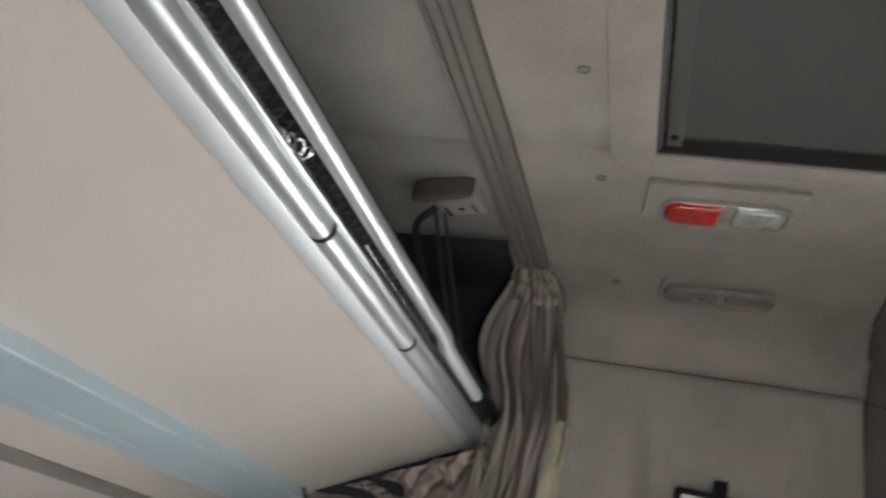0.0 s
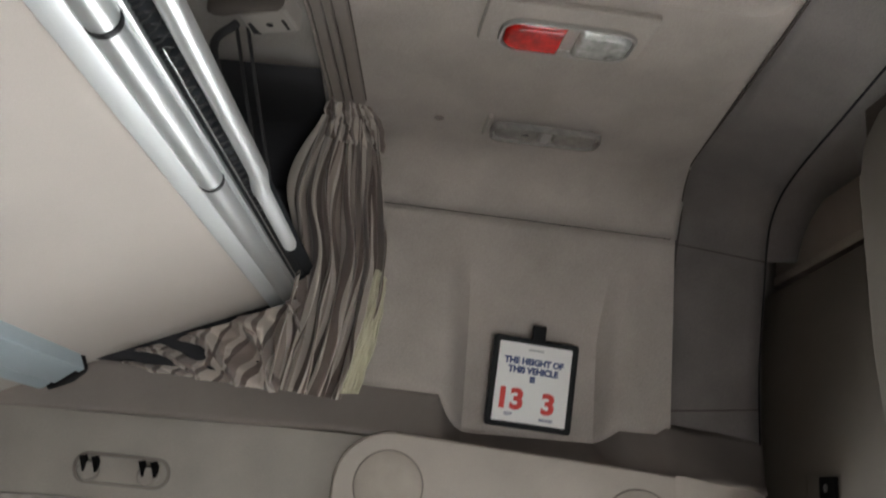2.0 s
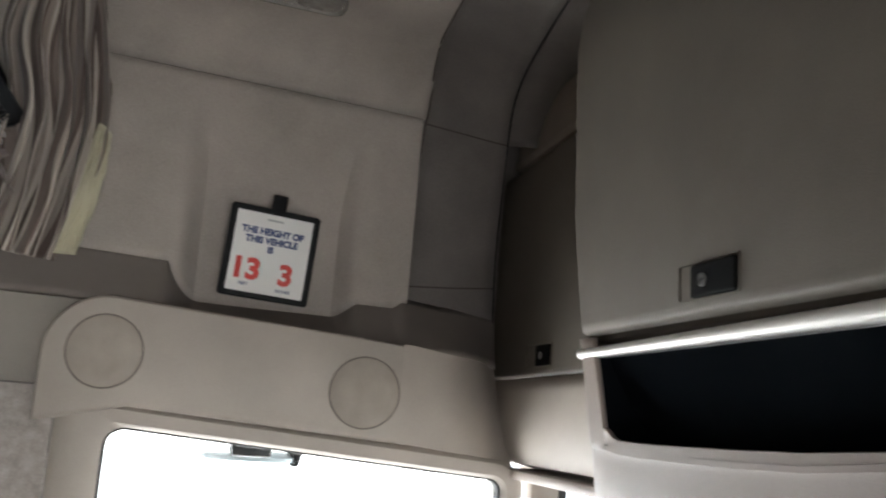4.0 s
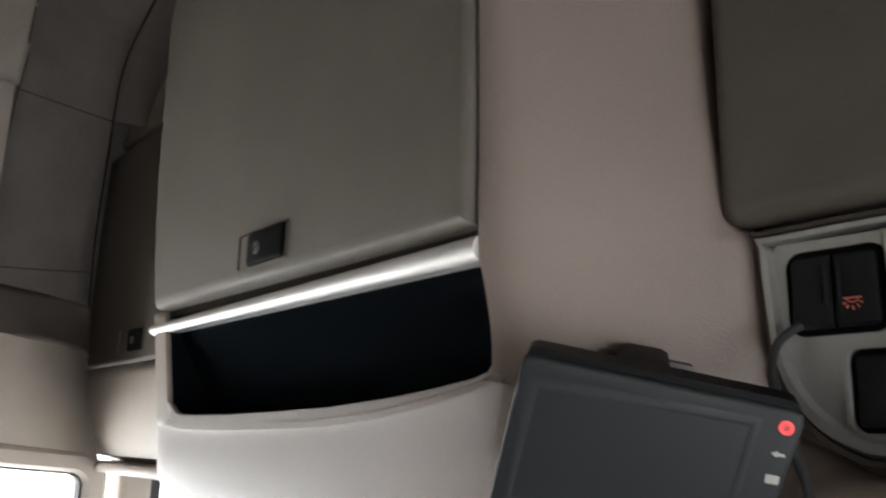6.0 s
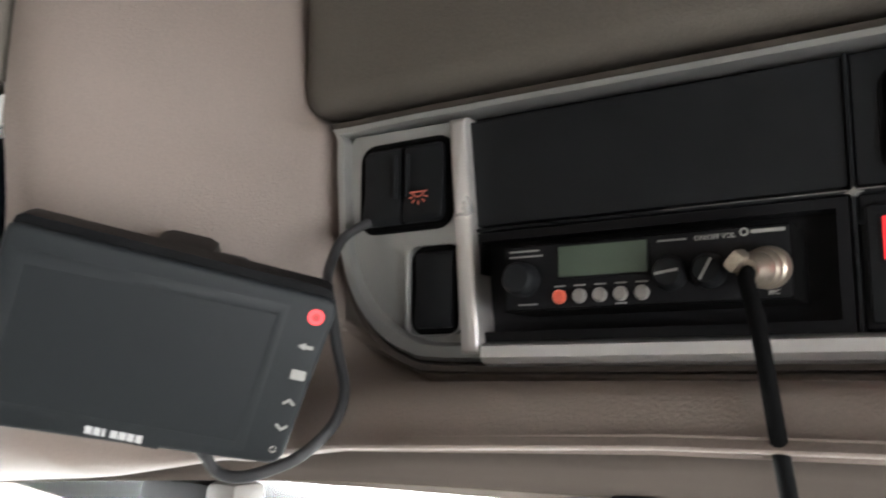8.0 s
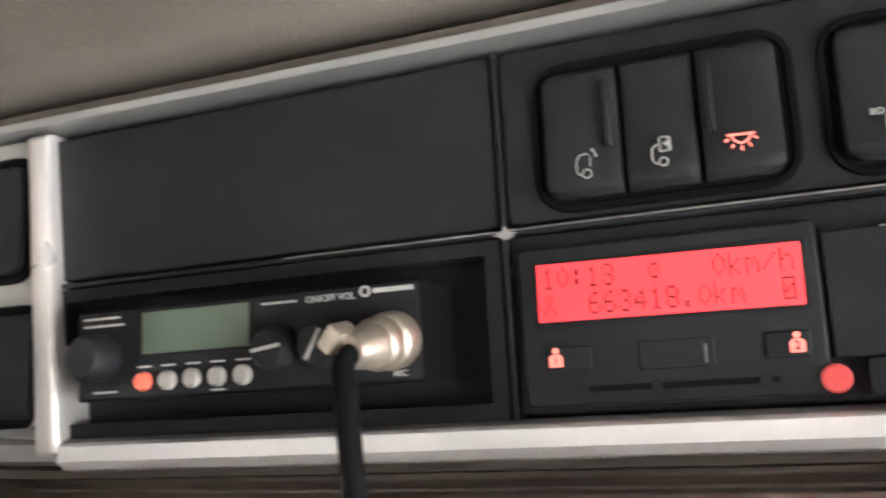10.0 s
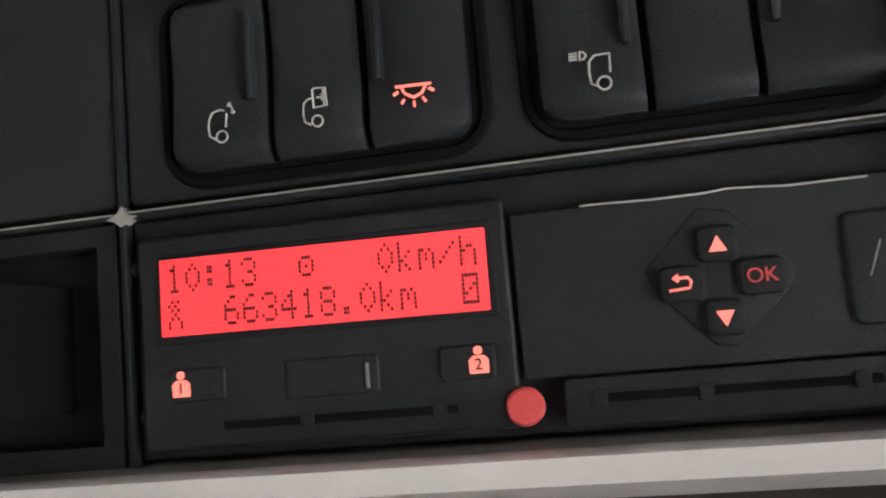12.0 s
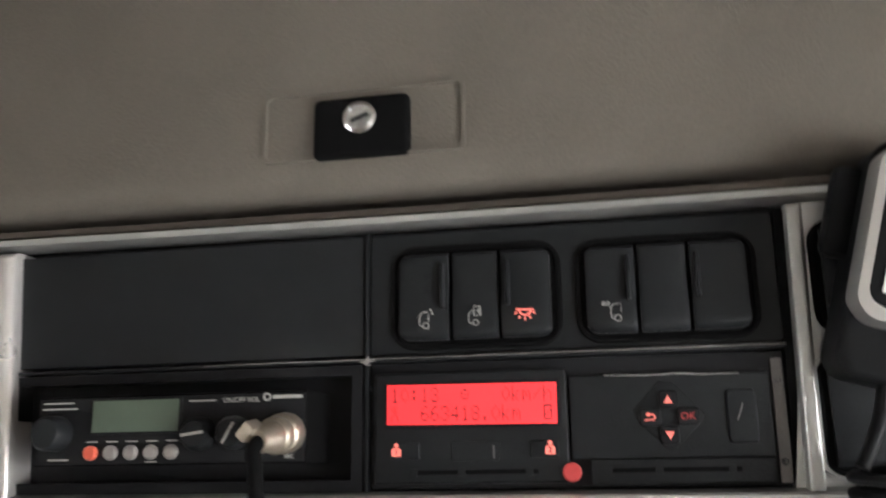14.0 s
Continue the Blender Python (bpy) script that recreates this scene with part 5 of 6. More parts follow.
child("front", bm, MICBLACK, mic)
child("badge", one_box(-0.0226, 0.004, -0.0108, 0.0018, 0.002, 0.0033, MI, 0.0004), PAPER, mic, "white badge")
bm = bmesh.new()
tube(bm, [MI @ Vector((x, y, 0.0034)) for x, y in circle_line(-0.0168, -0.0042, 0.0028)], 0.0004, 6)
tube(bm, [MI @ Vector((x, y, 0.0034)) for x, y in ((-0.0190, -0.0030), (-0.0168, -0.0046), (-0.0146, -0.0030))], 0.0004, 6)
child("badge_mark", bm, GREYPRINT, mic)
child("hanger", one_box(-0.046, -0.032, 0.004, 0.046, -0.021, -0.010, MI, 0.004), MICBLACK, mic)
bm = bmesh.new()
start = MI @ Vector((-0.012, -0.040, -0.008))
tube(bm, smooth_line([start + Vector((0.003, 0, 0.01)), start, (0.6745, 1.556, 1.446), (0.6690, 1.556, 1.4330), (0.6655, 1.556, 1.4265)], 6), 0.0029, 10)
child("cord_boot", bm, MICBLACK, mic)
bm = bmesh.new()
top = Vector((0.6700, 1.556, 1.4262))
tube(bm, [top + Vector((0.0080 * math.cos(k * 0.5) - 0.00003 * k, 0.0080 * math.sin(k * 0.5), -0.0061 * k * 0.5 / (2 * math.pi))) for k in range(0, 420)], 0.0024, 8)
child("coiled_cord", bm, MICBLACK, mic, "black coiled cord")

# ---- reversing monitor ----
monitor = thing("camera_monitor", "small black reversing camera monitor tilted on a bracket, screen off", "monitor", place=(0.2, 1.46, 1.41))
MO = axes((0.167, 1.394, 1.4585), (0.100, 0.097, -0.024), (0.0378, -0.0068, 0.0779)) @ Matrix.Diagonal((0.975, 0.975, 0.975, 1))
shell = mm((-1.5, -6), (-0.5, -2.5), (3, -0.8), (140, -4), (144, -5.5), (145.5, -10), (137, -82), (134.5, -86), (130, -87.5), (-2, -94.5), (-6.5, -93), (-8, -88.5))
bm = bmesh.new()
prism(bm, [(x, y) for x, y in reversed(shell)], -0.005, 0.0, MO, 0.003)
child("front_shell", bm, MONITOR, monitor)
bm = bmesh.new()
prism(bm, [(x * 0.97 + 0.002, y * 0.97 + 0.004) for x, y in reversed(shell)], -0.021, -0.0045, MO, 0.0)
child("rear_shell", bm, MICBLACK, monitor)
bm = bmesh.new()
ring(bm, mm((-2, -86), (118.5, -83), (124.5, -10.5), (3.5, -11.5)), mm((4, -81.5), (114, -79), (119.5, -16), (9.5, -17.5)), -0.003, 0.0005, MO, 0.0004)
child("bezel", bm, MONITOR, monitor)
bm = bmesh.new()
prism(bm, mm((4, -81.5), (114, -79), (119.5, -16), (9.5, -17.5)), -0.004, -0.0012, MO)
child("screen", bm, SCREEN, monitor, "dark blank screen")
child("power_lamp", lathe(bmesh.new(), [(0.0037, 0), (0.0037, 0.0006)], MO @ Matrix.Translation((0.1368, -0.0133, 0)), 20), LEDRED, monitor, "lit red power lamp")
child("power_mark", lathe(bmesh.new(), [(0.0019, 0), (0.0019, 0.0009)], MO @ Matrix.Translation((0.1368, -0.0133, 0)), 12), REDBUTTON, monitor)
for x, y, kind in ((135.8, -28.0, 0), (135.0, -41.8, 1), (133.8, -55.3, 2), (133.0, -68.1, 3), (131.6, -79.3, 4)):
    bm = bmesh.new()
    if kind == 0:
        prism(bm, mm((x - 4, y), (x - 0.5, y - 1.8), (x - 0.5, y - 0.7), (x + 3, y - 0.9), (x + 3, y + 0.7), (x - 0.5, y + 0.7), (x - 0.5, y + 1.8)), 0, 0.0005, MO)
    elif kind == 1:
        prism(bm, rrect((x - 3.4) / 1000, (y - 2.3) / 1000, (x + 3.4) / 1000, (y + 2.3) / 1000, 0.0006, 2), 0, 0.0005, MO)
    elif kind in (2, 3):
        s = 1 if kind == 2 else -1
        pts = mm((x - 3, y - 0.8 * s), (x, y + 1.6 * s), (x + 3, y - 0.8 * s), (x + 2, y - 1.6 * s), (x, y + 0.3 * s), (x - 2, y - 1.6 * s))
        prism(bm, pts, 0, 0.0005, MO)
    else:
        ring(bm, [(x / 1000 + a, y / 1000 + b) for a, b in circle_line(0, 0, 0.0016)[:-1]], [(x / 1000 + a, y / 1000 + b) for a, b in circle_line(0, 0, 0.0011)[:-1]], 0, 0.0004, MO)
    child("button_mark", bm, WHITEPRINT if kind < 4 else GREYBTN, monitor)
bm = bmesh.new()
for k, wide in enumerate((3.1, 2.9, 1.4, 3.2, 3.2, 3.0, 2.8)):
    x = 49.0 + 3.75 * k
    prism(bm, mm((x - 1, -88.4), (x - 1 + wide, -88.5), (x - 1 + wide, -84.9), (x - 1, -84.8)), 0, 0.0004, MO)
child("badge", bm, GREYPRINT, monitor, "pale badge bars")
child("badge_plate", plate_on(45, -89.8, 81, -83.6, -0.5, 0.15, 0.6, 0, MO), MONITOR, monitor)
bm = bmesh.new()
rbox(bm, 0.030, 0.098, -0.040, -0.014, -0.099, -0.093, MO, 0.0025)
child("bracket_plate", bm, BRACKET, monitor, "grey fixing plate on the panel")
child("plate_hole", lathe(bmesh.new(), [(0.0042, 0), (0.0042, 0.0008)], MO @ Matrix.Translation((0.088, -0.025, -0.0930)), 14), BLACK, monitor)
child("bracket", rbox(bmesh.new(), 0.050, 0.082, -0.045, -0.006, -0.094, -0.026, MO, 0.006), MICBLACK, monitor)
bm = bmesh.new()
tube(bm, smooth_line([(0.2235, 1.582, 1.4905), (0.2171, 1.572, 1.4867), (0.2104, 1.560, 1.4766), (0.2132, 1.547, 1.4600), (0.2219, 1.535, 1.4478), (0.2290, 1.531, 1.4320), (0.2345, 1.530, 1.4132), (0.2440, 1.525, 1.3932), (0.2468, 1.515, 1.3775), (0.2400, 1.503, 1.3640), (0.2300, 1.494, 1.3570), (0.2185, 1.486, 1.3532), (0.2085, 1.481, 1.3550), (0.2020, 1.477, 1.3640), MO @ Vector((0.070, -0.070, -0.031))], 7), 0.0028, 10)
child("cable", bm, RUBBER, monitor, "black cable to the console")

# ---- windscreen clutter ----
sensor = thing("windscreen_sensor", "grey and black sensor housing behind the windscreen", "sensor", place=(-0.04, 1.74, 1.28))
child("housing", one_box(-0.137, -0.048, 1.715, 1.755, 1.19, 1.325, r=0.012), RUBBER, sensor)
child("cover", one_box(-0.050, -0.015, 1.712, 1.752, 1.19, 1.325, r=0.008), GREYBTN, sensor, "grey cover")
clip = thing("visor_clip", "small black sun visor clip under the windscreen header", "clip", place=(0.33, 1.7, 1.32))
child("clip_body", one_box(0.305, 0.328, 1.725, 1.745, 1.285, 1.332, r=0.004), BLACK, clip)
child("clip_base", one_box(0.299, 0.334, 1.72, 1.75, 1.326, 1.336, r=0.002), BLACK, clip)


# ---- roof lamps ----
def roof_lamp(place, y0, y1, half, red):
    ob = thing("roof_lamp" if red else "reading_lamp", "roof lamp with red and clear lenses in a grey bezel" if red else "unlit grey reading lamp with two small lenses set in the headliner", "lamp", "roof lamps", place)
    m = axes(place, (-0.079, 1, 0), (1, 0.079, 0))
    L = (y1 - y0) / 2
    if red:
        bm = bmesh.new()
        prism(bm, rrect(-L - 0.026, -half + 0.006, L + 0.014, half + 0.036, 0.006, 4), -0.004, 0.0045, m, 0.0035)
        child("base", bm, HEADLINER, ob)
    else:
        bm = bmesh.new()
        prism(bm, rrect(-L - 0.010, -half + 0.004, -L - 0.002, half + 0.014, 0.002, 3), -0.004, 0.004, m, 0.002)
        child("base", bm, HEADLINER, ob)
    bm = bmesh.new()
    ring(bm, rrect(-L, -half, L, half, half * 0.75, 8), rrect(-L + 0.005, -half + 0.005, L - 0.005, half - 0.005, half * 0.6, 8), 0.0, 0.011, m, 0.004)
    child("bezel", bm, GREYLENS if not red else LAMPGREY, ob, "grey plastic bezel")
    bm = bmesh.new()
    prism(bm, rrect(-L + 0.004, -half + 0.004, L - 0.004, half - 0.004, half * 0.6, 8), -0.002, 0.003, m)
    child("reflector", bm, REFLECT if red else LAMPGREY, ob)
    r = half * 0.6
    if red:
        bm = bmesh.new()
        prism(bm, rrect(-L + 0.006, -half + 0.006, -0.006, half - 0.006, (r, 0.002, 0.002, r), 8), 0.003, 0.015, m, 0.009)
        child("red_lens", bm, REDLENS, ob, "red lens")
        for k in range(6):
            child("lens_rib", one_box(-L + 0.017 + 0.0118 * k, -L + 0.0215 + 0.0118 * k, -half + 0.013, half - 0.013, 0.010, 0.0138, m, 0.0016), REDLENS, ob)
        bm = bmesh.new()
        prism(bm, rrect(0.012, -half + 0.006, L - 0.006, half - 0.006, (0.006, r, r, 0.006), 8), 0.003, 0.015, m, 0.009)
        child("clear_lens", bm, CLEARLENS, ob, "clear ribbed lens")
        for k in range(5):
            child("lens_rib", one_box(0.02 + 0.011 * k, 0.0215 + 0.011 * k, -half + 0.010, half - 0.010, 0.011, 0.0128, m, 0.0005), CLEARLENS, ob)
    else:
        for x0, x1 in ((-L + 0.008, -0.012), (0.012, L - 0.008)):
            bm = bmesh.new()
            prism(bm, rrect(x0, -half + 0.007, x1, half - 0.007, r * 0.9, 8), 0.003, 0.009, m, 0.004)
            child("lens", bm, GREYLENS, ob, "grey lens")
        child("rocker", one_box(-0.008, 0.008, -half + 0.009, half - 0.009, 0.003, 0.009, m, 0.002), LAMPGREY, ob)
        child("bulb", lathe(bmesh.new(), [(0.004, 0.003), (0.007, 0.007), (0.006, 0.011), (0.002, 0.013)], m @ Matrix.Translation((-0.035, 0.002, 0)), 16), STEEL, ob)


LAMPGREY = material("lamp_grey_plastic", (0.33, 0.31, 0.28), 0.5, vary=0.08)
REFLECT = material("lamp_reflector", (0.85, 0.84, 0.80), 0.3, 0.1, vary=0.1, scale=40)
roof_lamp((-0.574, 1.0535, 2.1165), 0.960, 1.147, 0.040, True)
roof_lamp((-0.882, 1.0735, 2.104), 0.979, 1.168, 0.031, False)
for x, y in ((-0.234, 0.857), (-0.499, 0.872), (-0.864, 0.892)):
    s = thing("roof_screw", "grey plastic screw cap in the headliner", "screw cap", "headliner screw caps", (x, y, 2.11))
    zz = ROOF - 0.018 * max(0, (-x - 0.35) / 0.6) ** 2
    child("cap", lathe(bmesh.new(), [(0.0085, -0.002), (0.0085, 0.0012), (0.006, 0.002), (0.005, 0.0004), (0.001, 0.0004)], axes((x, y, zz), (1, 0, 0), (0, -1, 0)), 18), RAIL, s)

# ---- curtain track ----
track = thing("curtain_track", "brown three-groove curtain track across the roof", "curtain track", place=(0, 0.72, 2.12))


def track_rail(y0, y1, z0, z1, mat, name, label=""):
    rows = []
    for x in (1.1, 0.5, 0.0, -0.2, -0.4, -0.6, -0.7, -0.78, -0.822):
        z = ROOF - 0.018 * max(0, (-x - 0.35) / 0.6) ** 2
        shift = 0.05 * (-x - 0.21)
        e = min(0.0015, (y1 - y0) * 0.3)
        rows.append([(x, y0 + shift, z + z1), (x, y0 + shift, z - z0 + e), (x, y0 + shift + e, z - z0), (x, y1 + shift - e, z - z0), (x, y1 + shift, z - z0 + e), (x, y1 + shift, z + z1)])
    child(name, grid(rows), mat, track, label)


track_rail(0.686, 0.742, 0.0030, 0.004, DARKTAUPE, "web", "dark grooves")
for y0, y1, drop in ((0.6835, 0.6885, 0.0105), (0.6905, 0.7050, 0.0095), (0.7075, 0.7185, 0.0095), (0.7210, 0.7400, 0.0095)):
    track_rail(y0, y1, drop, 0.004, RAIL, "groove_rib")

# ---- folded upper bunk ----
bunk = thing("upper_bunk", "folded upper bunk with pale board underside and aluminium front tube", "bunk", place=(0, 0.5, 1.75))
P0, P1, P2 = Vector((-0.082, 0.643, 1.82)), Vector((-0.95, 0.67, 1.81)), Vector((-0.95, 0.25, 1.62))
BU = axes(P1, P0 - P1, P1 - P2)
bm = bmesh.new()
prism(bm, rrect(-0.125, -0.74, 2.03, -0.026, (0.01, 0.01, 0.01, 0.035), 5), 0.0, 0.03, BU)
child("board", bm, BUNK, bunk, "pale board underside")
child("mattress", one_box(-0.05, 1.95, -0.72, -0.03, 0.03, 0.13, BU, 0.02), VOID, bunk, "dark mattress")
child("edge_flange", one_box(-0.10, 2.03, -0.0425, -0.0195, -0.006, 0.028, BU, 0.002), ALUWHITE, bunk, "bright anodised edge strip")
bm = bmesh.new()
tube(bm, [BU @ Vector((x, -0.006, 0.0)) for x in (-0.106, -0.10, 0.5, 1.2, 2.03)], [0.010, 0.0140, 0.0140, 0.0140, 0.0140], 28)
child("front_tube", bm, ALU, bunk, "brushed aluminium tube")
child("tube_rib", one_box(-0.05, 2.03, 0.0070, 0.0135, 0.0, 0.014, BU, 0.002), ALU, bunk)
for u in (0.540, 0.867):
    bm = bmesh.new()
    tube(bm, [BU @ Vector((u - 0.0036, -0.006, 0.0)), BU @ Vector((u + 0.0036, -0.006, 0.0))], 0.0147, 28)
    child("tube_joint", bm, BLACK, bunk, "dark joint line")


def bunk_plate(pts, z0, z1, chamfer):
    return prism(bmesh.new(), list(reversed(pts)), -z1, -z0, BU @ Matrix.Diagonal((1, 1, -1, 1)), chamfer)


child("beam", bunk_plate([(2.03, -0.336), (0.052, -0.336), (0.010, -0.399), (2.03, -0.399)], -0.020, 0.001, 0.003), BEAM, bunk, "grey-blue painted beam")
child("beam_flange", bunk_plate([(2.03, -0.334), (0.056, -0.334), (0.050, -0.346), (2.03, -0.346)], -0.026, 0.001, 0.003), BEAM, bunk, "bright raised flange")
child("beam_groove", bunk_plate([(0.70, -0.397), (-0.01, -0.397), (-0.01, -0.406), (0.70, -0.406)], -0.006, 0.001, 0.0), BLACK, bunk, "dark groove")
child("beam_web", bunk_plate([(2.03, -0.397), (0.70, -0.397), (0.69, -0.406), (2.03, -0.406)], -0.018, 0.001, 0.002), BEAM, bunk)
child("beam_lip", bunk_plate([(2.03, -0.404), (-0.040, -0.404), (-0.066, -0.430), (2.03, -0.430)], -0.016, 0.001, 0.003), BEAM, bunk)
child("beam_cap", bunk_plate([(0.056, -0.337), (0.040, -0.333), (0.026, -0.340), (-0.004, -0.372), (-0.030, -0.410), (-0.036, -0.424), (0.004, -0.414), (0.012, -0.400)], -0.023, 0.001, 0.004), BLACK, bunk, "black end cap")
child("rear_strip", one_box(-0.1, 2.03, -0.552, -0.522, -0.006, 0.001, BU, 0.002), DARKTRIM, bunk, "dark rear strip")
# guard rod and its net
rod_line = [BU @ Vector(p) for p in ((2.03, 0.043, 0.0), (1.2, 0.043, 0.0), (0.60, 0.043, 0.0), (0.530, 0.043, 0.0), (0.512, 0.0425, 0.0), (0.498, 0.0405, -0.001), (0.486, 0.0385, -0.002), (0.474, 0.0375, -0.003))]
child("guard_rod", tube(bmesh.new(), rod_line, 0.0108, 18), ALU, bunk, "thinner aluminium guard rod")
child("rod_end", tube(bmesh.new(), [BU @ Vector((u, v, -0.003)) for u, v in ((0.482, 0.0378), (0.36, 0.0372), (0.252, 0.0366), (0.244, 0.0365), (0.240, 0.0365))], [0.0098, 0.0098, 0.0098, 0.0085, 0.005], 18), ALUWHITE, bunk, "pale plain rod end")
child("rod_wire", tube(bmesh.new(), [BU @ Vector((u, 0.020, 0.006)) for u in (-0.05, 0.3, 0.8)], 0.0010, 6), STEEL, bunk, "bright tension wire")
child("net", one_box(-0.02, 2.0, 0.013, 0.050, 0.014, 0.024, BU, 0.002), VOID, bunk, "black folded guard net")
bm = bmesh.new()
for k in range(190):
    x = 0.02 + 1.7 * k / 190
    tube(bm, [BU @ Vector((x, 0.012, 0.011)), BU @ Vector((x + 0.008, 0.021, 0.007)), BU @ Vector((x + (0.016 if k % 2 else -0.004), 0.032, 0.011))], 0.0011, 5)
child("netting", bm, RUBBER, bunk, "black net cords")
bm = bmesh.new()
for k in range(4):
    c = BU @ Vector((0.985 + 0.011 * k, 0.022 - 0.002 * k, 0.004))
    tube(bm, [c + Vector((0.006 * math.cos(a), 0.004 * math.sin(a), 0.005 * math.sin(a + 0.9 * k))) for a in [2 * math.pi * i / 10 for i in range(11)]], 0.0015, 6)
child("clasp", bm, STEEL, bunk, "bright chain clasp")

# ---- strap anchor in the roof ----
anchor = thing("strap_anchor", "grey roof anchor with black straps holding the bunk", "anchor", place=(-0.62, 0.63, 2.1))
AN = axes((-0.548, 0.630, 2.118), (0.25, 1, 0), (1, -0.25, 0))
bm = bmesh.new()
prism(bm, mm((-54, 0), (-40, -6), (-16, 1), (20, 6), (50, 8), (54, 14), (44, 22), (-20, 27), (-46, 22), (-57, 10)), -0.02, 0.030, AN, 0.012)
child("block", bm, DARKTAUPE, anchor, "dark rounded housing")
bm = bmesh.new()
prism(bm, mm((-18, -48), (54, -44), (54, 11), (20, 9), (-14, 2)), -0.012, 0.0305, AN, 0.006)
child("face_plate", bm, ANCHORFACE, anchor, "pale slotted face")
for pts in (mm((-12, -43), (-2, -45), (-4, -14), (-9, -17)), mm((40, -36), (44, -36), (44, -11), (40, -11))):
    child("slot", prism(bmesh.new(), pts, 0.02, 0.0310, AN), BLACK, anchor)
child("pin_hole", lathe(bmesh.new(), [(0.0050, 0), (0.0050, 0.0008)], AN @ Matrix.Translation((0.020, -0.022, 0.0302)), 14), BLACK, anchor)
a0 = AN @ Vector((-0.030, -0.026, 0.024))
for dx, dy in ((0.0, 0.0), (-0.012, 0.014)):
    bm = bmesh.new()
    rows = []
    for k in range(13):
        t = k / 12
        p = a0.lerp(BU @ Vector((0.30, 0.02, 0.03)), t) + Vector((dx, dy, 0)) + Vector((0.01, 0, 0)) * math.sin(math.pi * t)
        rows.append([p + Vector((-0.004, 0.0015, 0)), p + Vector((0.004, -0.0015, 0))])
    grid(rows, bm)
    s = child("strap", bm, RUBBER, anchor, "black hanging strap")
    mod = s.modifiers.new("thickness", "SOLIDIFY")
    mod.thickness = 0.0015
bm = bmesh.new()
tube(bm, smooth_line([a0, a0 + Vector((0.02, -0.02, -0.05)), BU @ Vector((0.5, 0.03, 0.06)), BU @ Vector((0.55, 0.02, 0.03))], 6), 0.006, 8)
child("stay", bm, RUBBER, anchor, "black bunk stay")


# ---- curtain ----
def hanging(left, right, folds, depth, uv0, uv1, seed, rows=44, cols=190, lean_by=0.0, crease=0.3, pinch=0.5):
    """A gathered sheet between its two side edges, each given from top to bottom; folds of uneven width run down it."""
    rnd = random.Random(seed)
    shift = Vector((rnd.uniform(0, 50), rnd.uniform(0, 50), 0))
    bm = bmesh.new()
    uv = bm.loops.layers.uv.new("UVMap")
    le, ri = smooth_line(left, 12), smooth_line(right, 12)

    def along(line, t):
        k = min(len(line) - 1.001, t * (len(line) - 1))
        i = int(k)
        return line[i].lerp(line[i + 1], k - i)
    vs = []
    for j in range(rows + 1):
        v = j / rows
        a, b = along(le, v), along(ri, v)
        down = (along(le, min(1, v + 0.03)) + along(ri, min(1, v + 0.03)) - along(le, max(0, v - 0.03)) - along(ri, max(0, v - 0.03))).normalized()
        across = (b - a).normalized()
        n = across.cross(down).normalized()
        if n.x < 0:
            n = -n
        row = []
        for i in range(cols + 1):
            u = i / cols
            wob = noise.noise(Vector((u * 3.0, v * 1.4, 0)) + shift)
            wob2 = noise.noise(Vector((u * 7.0, v * 2.6, 5)) + shift)
            w = 2 * math.pi * folds * (u + lean_by * v + 0.10 * wob + 0.028 * wob2)
            size = 0.55 + 0.75 * abs(noise.noise(Vector((u * 4.5, v * 0.9, 9)) + shift) * 1.6)
            amp = depth * size * (pinch + (1 - pinch) * min(1, v * 2.5))
            fold = math.copysign(abs(math.sin(w)) ** 0.55, math.sin(w))
            p = a.lerp(b, u) + n * amp * (fold + crease * math.sin(2.7 * w + 6 * wob)) + across * 0.45 * amp * math.cos(w)
            p += n * 0.010 * noise.noise(Vector((u * 9, v * 8, 20)) + shift)
            row.append(bm.verts.new(p))
        vs.append(row)
    for j in range(rows):
        for i in range(cols):
            f = bm.faces.new((vs[j][i], vs[j][i + 1], vs[j + 1][i + 1], vs[j + 1][i]))
            for loop, (c, r) in zip(f.loops, ((i, j), (i + 1, j), (i + 1, j + 1), (i, j + 1))):
                loop[uv].uv = (uv0 + (uv1 - uv0) * c / cols, r / rows)
    return bm


curtain = thing("curtain", "gathered brown and cream striped curtain at the end of its track", "curtain", place=(-0.9, 0.75, 1.9))
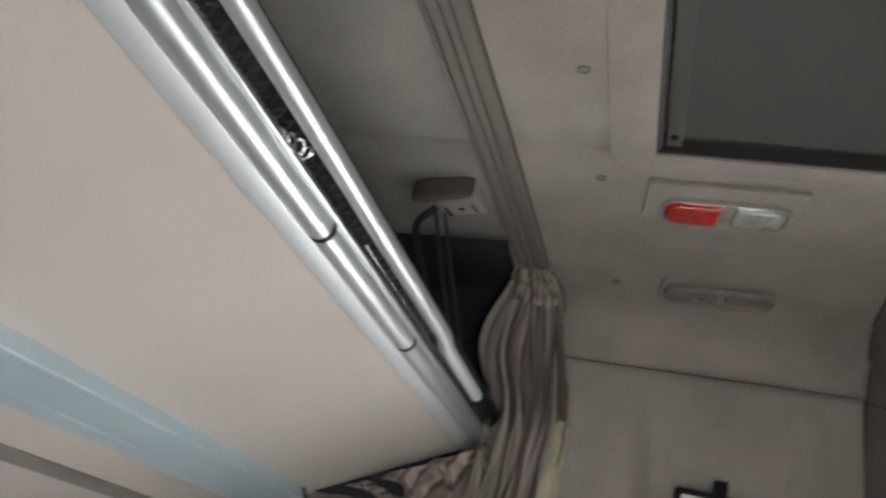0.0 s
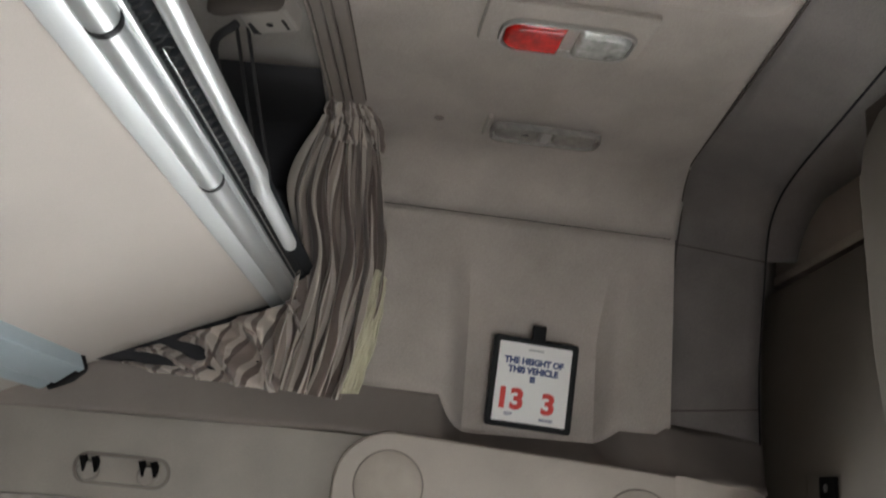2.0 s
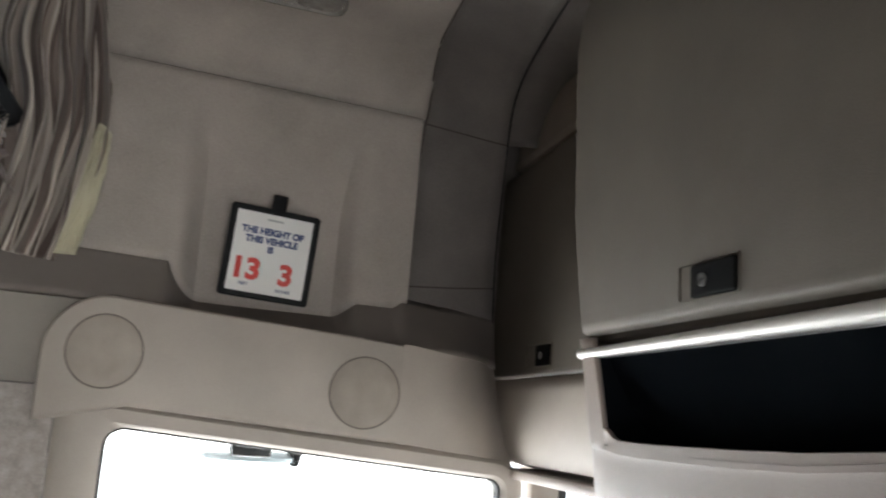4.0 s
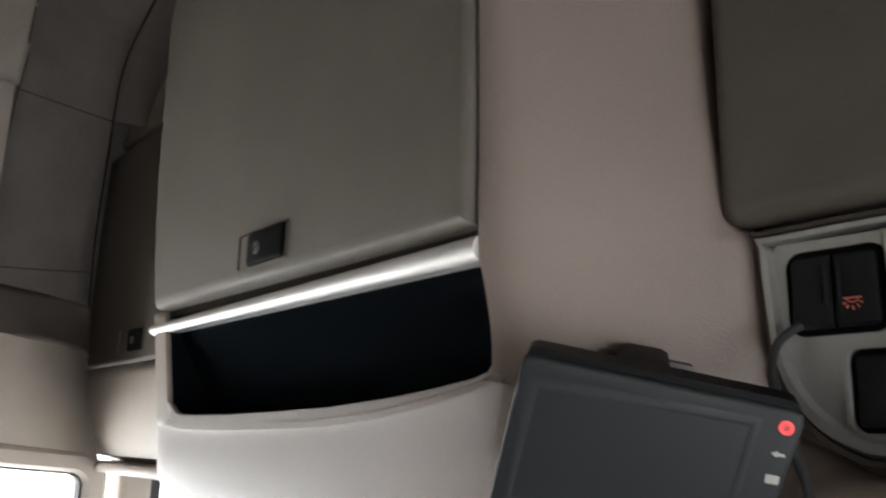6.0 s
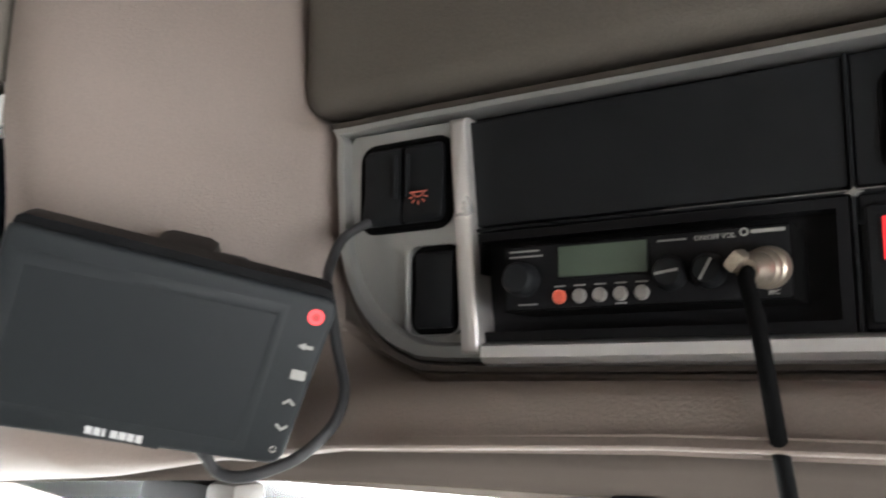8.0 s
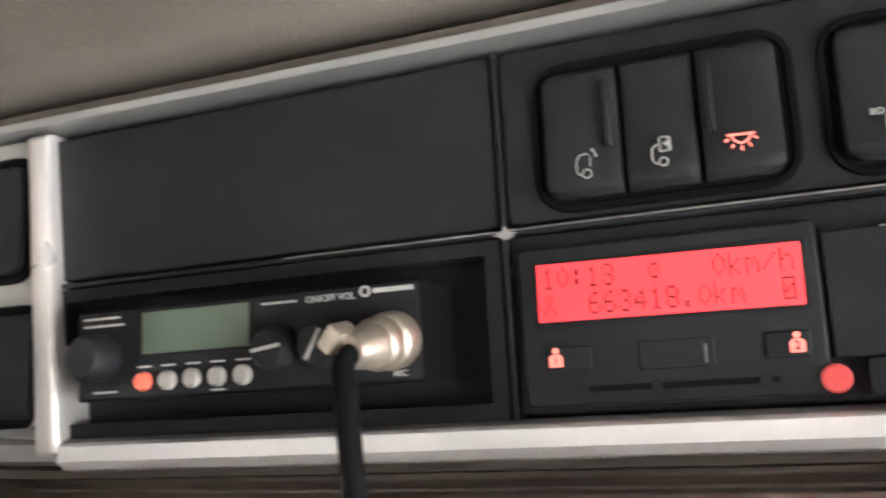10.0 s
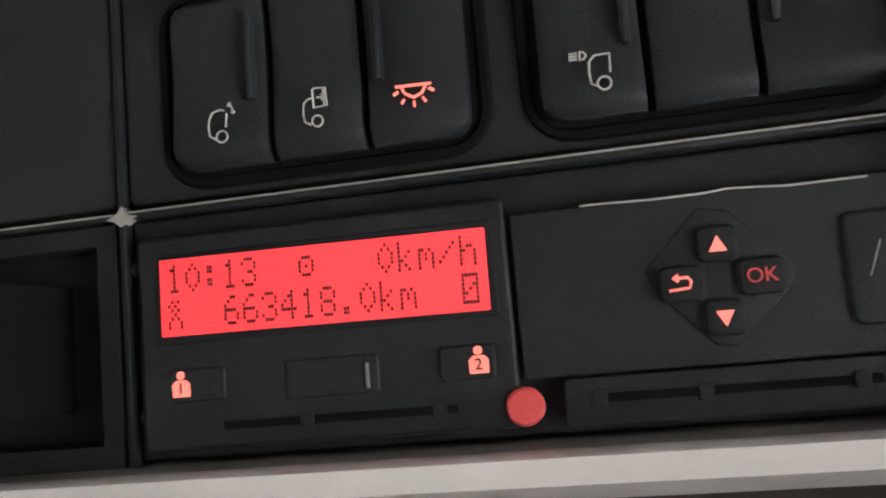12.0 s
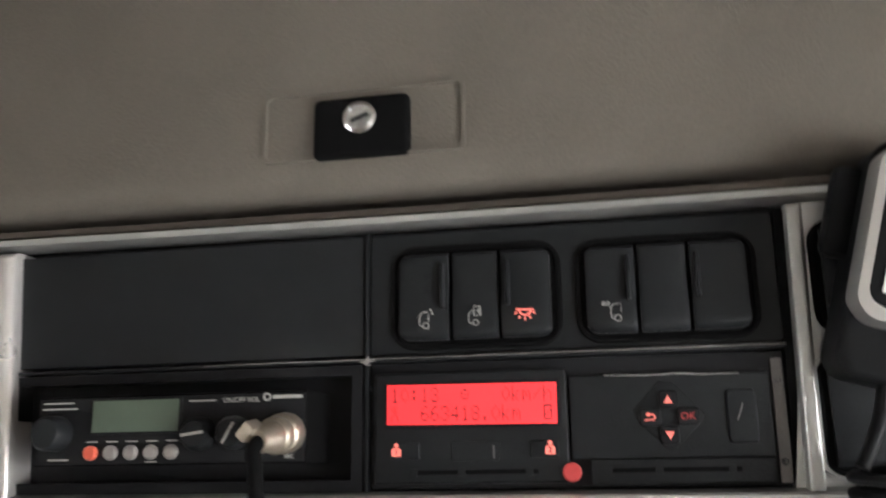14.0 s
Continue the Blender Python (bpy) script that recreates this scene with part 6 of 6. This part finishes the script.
sheets = [
    child("drape", hanging([(-0.832, 0.703, 2.082), (-0.868, 0.658, 1.965), (-0.900, 0.676, 1.865), (-0.925, 0.668, 1.75), (-0.938, 0.655, 1.648)], [(-0.868, 0.786, 2.094), (-0.925, 0.806, 1.975), (-0.958, 0.815, 1.86), (-0.966, 0.800, 1.75), (-0.968, 0.772, 1.640)], 6.0, 0.027, 0.0, 1.0, 3), CLOTH, curtain),
    child("drape_head", hanging([(-0.812, 0.712, 2.108), (-0.826, 0.706, 2.085), (-0.842, 0.706, 2.050)], [(-0.845, 0.778, 2.108), (-0.866, 0.795, 2.085), (-0.885, 0.802, 2.045)], 3.0, 0.013, 0.1, 0.55, 11, rows=16, cols=90, pinch=0.9), CLOTH, curtain, "bunched top of the curtain"),
    child("lower_gather", hanging([(-0.965, 0.425, 1.690), (-0.972, 0.428, 1.676), (-0.974, 0.440, 1.664)], [(-0.925, 0.700, 1.800), (-0.935, 0.690, 1.720), (-0.945, 0.680, 1.642)], 3.6, 0.026, 0.1, 0.75, 8, rows=34, cols=170, lean_by=-0.35, crease=0.45, pinch=1.0), CLOTH, curtain, "folds lying on the ledge"),
    child("lining_edge", hanging([(-0.952, 0.808, 1.862), (-0.955, 0.786, 1.75), (-0.957, 0.762, 1.650)], [(-0.966, 0.826, 1.850), (-0.970, 0.817, 1.75), (-0.974, 0.795, 1.653)], 1.2, 0.004, 0.0, 1.0, 5, rows=24, cols=30), LINING, curtain, "pale yellowish lining hem"),
]
for c in sheets:
    mod = c.modifiers.new("thickness", "SOLIDIFY")
    mod.thickness = 0.0015

# ---- height sign ----
sign = thing("height_sign", "white vehicle height card in a black frame on felt wall", "sign", place=(-1.06, 1.1, 1.7))
SG = axes((-1.056, 1.035, 1.785), (-0.078, 0.563, -0.028), (0.08, 0, 1))
fr_o, fr_i = rrect(-0.010, -0.158, 0.147, 0.002, 0.006, 4), rrect(0.001, -0.148, 0.136, -0.008, 0.002, 4)
bm = bmesh.new()
ring(bm, fr_o, fr_i, -0.004, 0.006, SG, 0.002)
child("frame", bm, SATIN, sign, "black frame")
bm = bmesh.new()
prism(bm, fr_i, -0.003, 0.0025, SG)
card = child("card", bm, PAPER, sign, "white printed card")
child("hanger", one_box(0.058, 0.083, -0.004, 0.028, -0.004, 0.0075, SG, 0.003), BLACK, sign, "black hanging clip")
bm = bmesh.new()
for words, y, w in (("THE HEIGHT OF", -0.040, 0.0155), ("THIS VEHICLE", -0.0555, 0.0155), ("IS", -0.0705, 0.0140)):
    lettering(bm, words, w, 0.0675, y, 0.0027, SG, bold=0.0009, squeeze=0.97)
child("lettering", bm, NAVY, card, "navy capitals")
bm = bmesh.new()
lettering(bm, "13", 0.049, 0.030, -0.109, 0.0027, SG, bold=0.0021, squeeze=1.08)
child("number", bm, REDPRINT, card, "large red figures")
child("number", lettering(bmesh.new(), "3", 0.049, 0.101, -0.1115, 0.0027, SG, bold=0.0021, squeeze=1.08), REDPRINT, card, "large red figure")
bm = bmesh.new()
lettering(bm, "FEET", 0.0075, 0.030, -0.1345, 0.0027, SG, bold=0.0002)
child("small_word", bm, NAVY, card)
child("small_word", lettering(bmesh.new(), "INCHES", 0.0075, 0.100, -0.1385, 0.0027, SG, bold=0.0002), NAVY, card)
child("faint_line", one_box(0.055, 0.083, -0.0200, -0.0165, 0.0024, 0.0028, SG), GREYPRINT, card)

# ---- kerb mirror outside the passenger window ----
mirror = thing("kerb_mirror", "dark kerb mirror fixed outside above the passenger window", "mirror", place=(-1.3, 1.13, 1.35))
bm = bmesh.new()
lathe(bm, [(0.004, -0.014), (0.06, -0.012), (0.092, -0.004), (0.095, 0.004), (0.07, 0.014), (0.01, 0.017)], pose(-1.33, 1.118, 1.345) @ Matrix.Diagonal((0.5, 1, 1, 1)), 28)
child("housing", bm, BEAM, mirror)
child("stem", one_box(-1.345, -1.255, 1.078, 1.155, 1.350, 1.425, r=0.008), SATIN, mirror)
bm = bmesh.new()
lathe(bm, [(0.004, -0.014), (0.011, -0.010), (0.0135, 0.0), (0.011, 0.010), (0.004, 0.014)], pose(-1.32, 1.205, 1.346), 16)
child("knob", bm, BLACK, mirror)
bm = bmesh.new()
rbox(bm, -1.335, -1.31, 1.19, 1.22, 1.352, 1.372, r=0.004)
child("knob_arm", bm, BLACK, mirror)
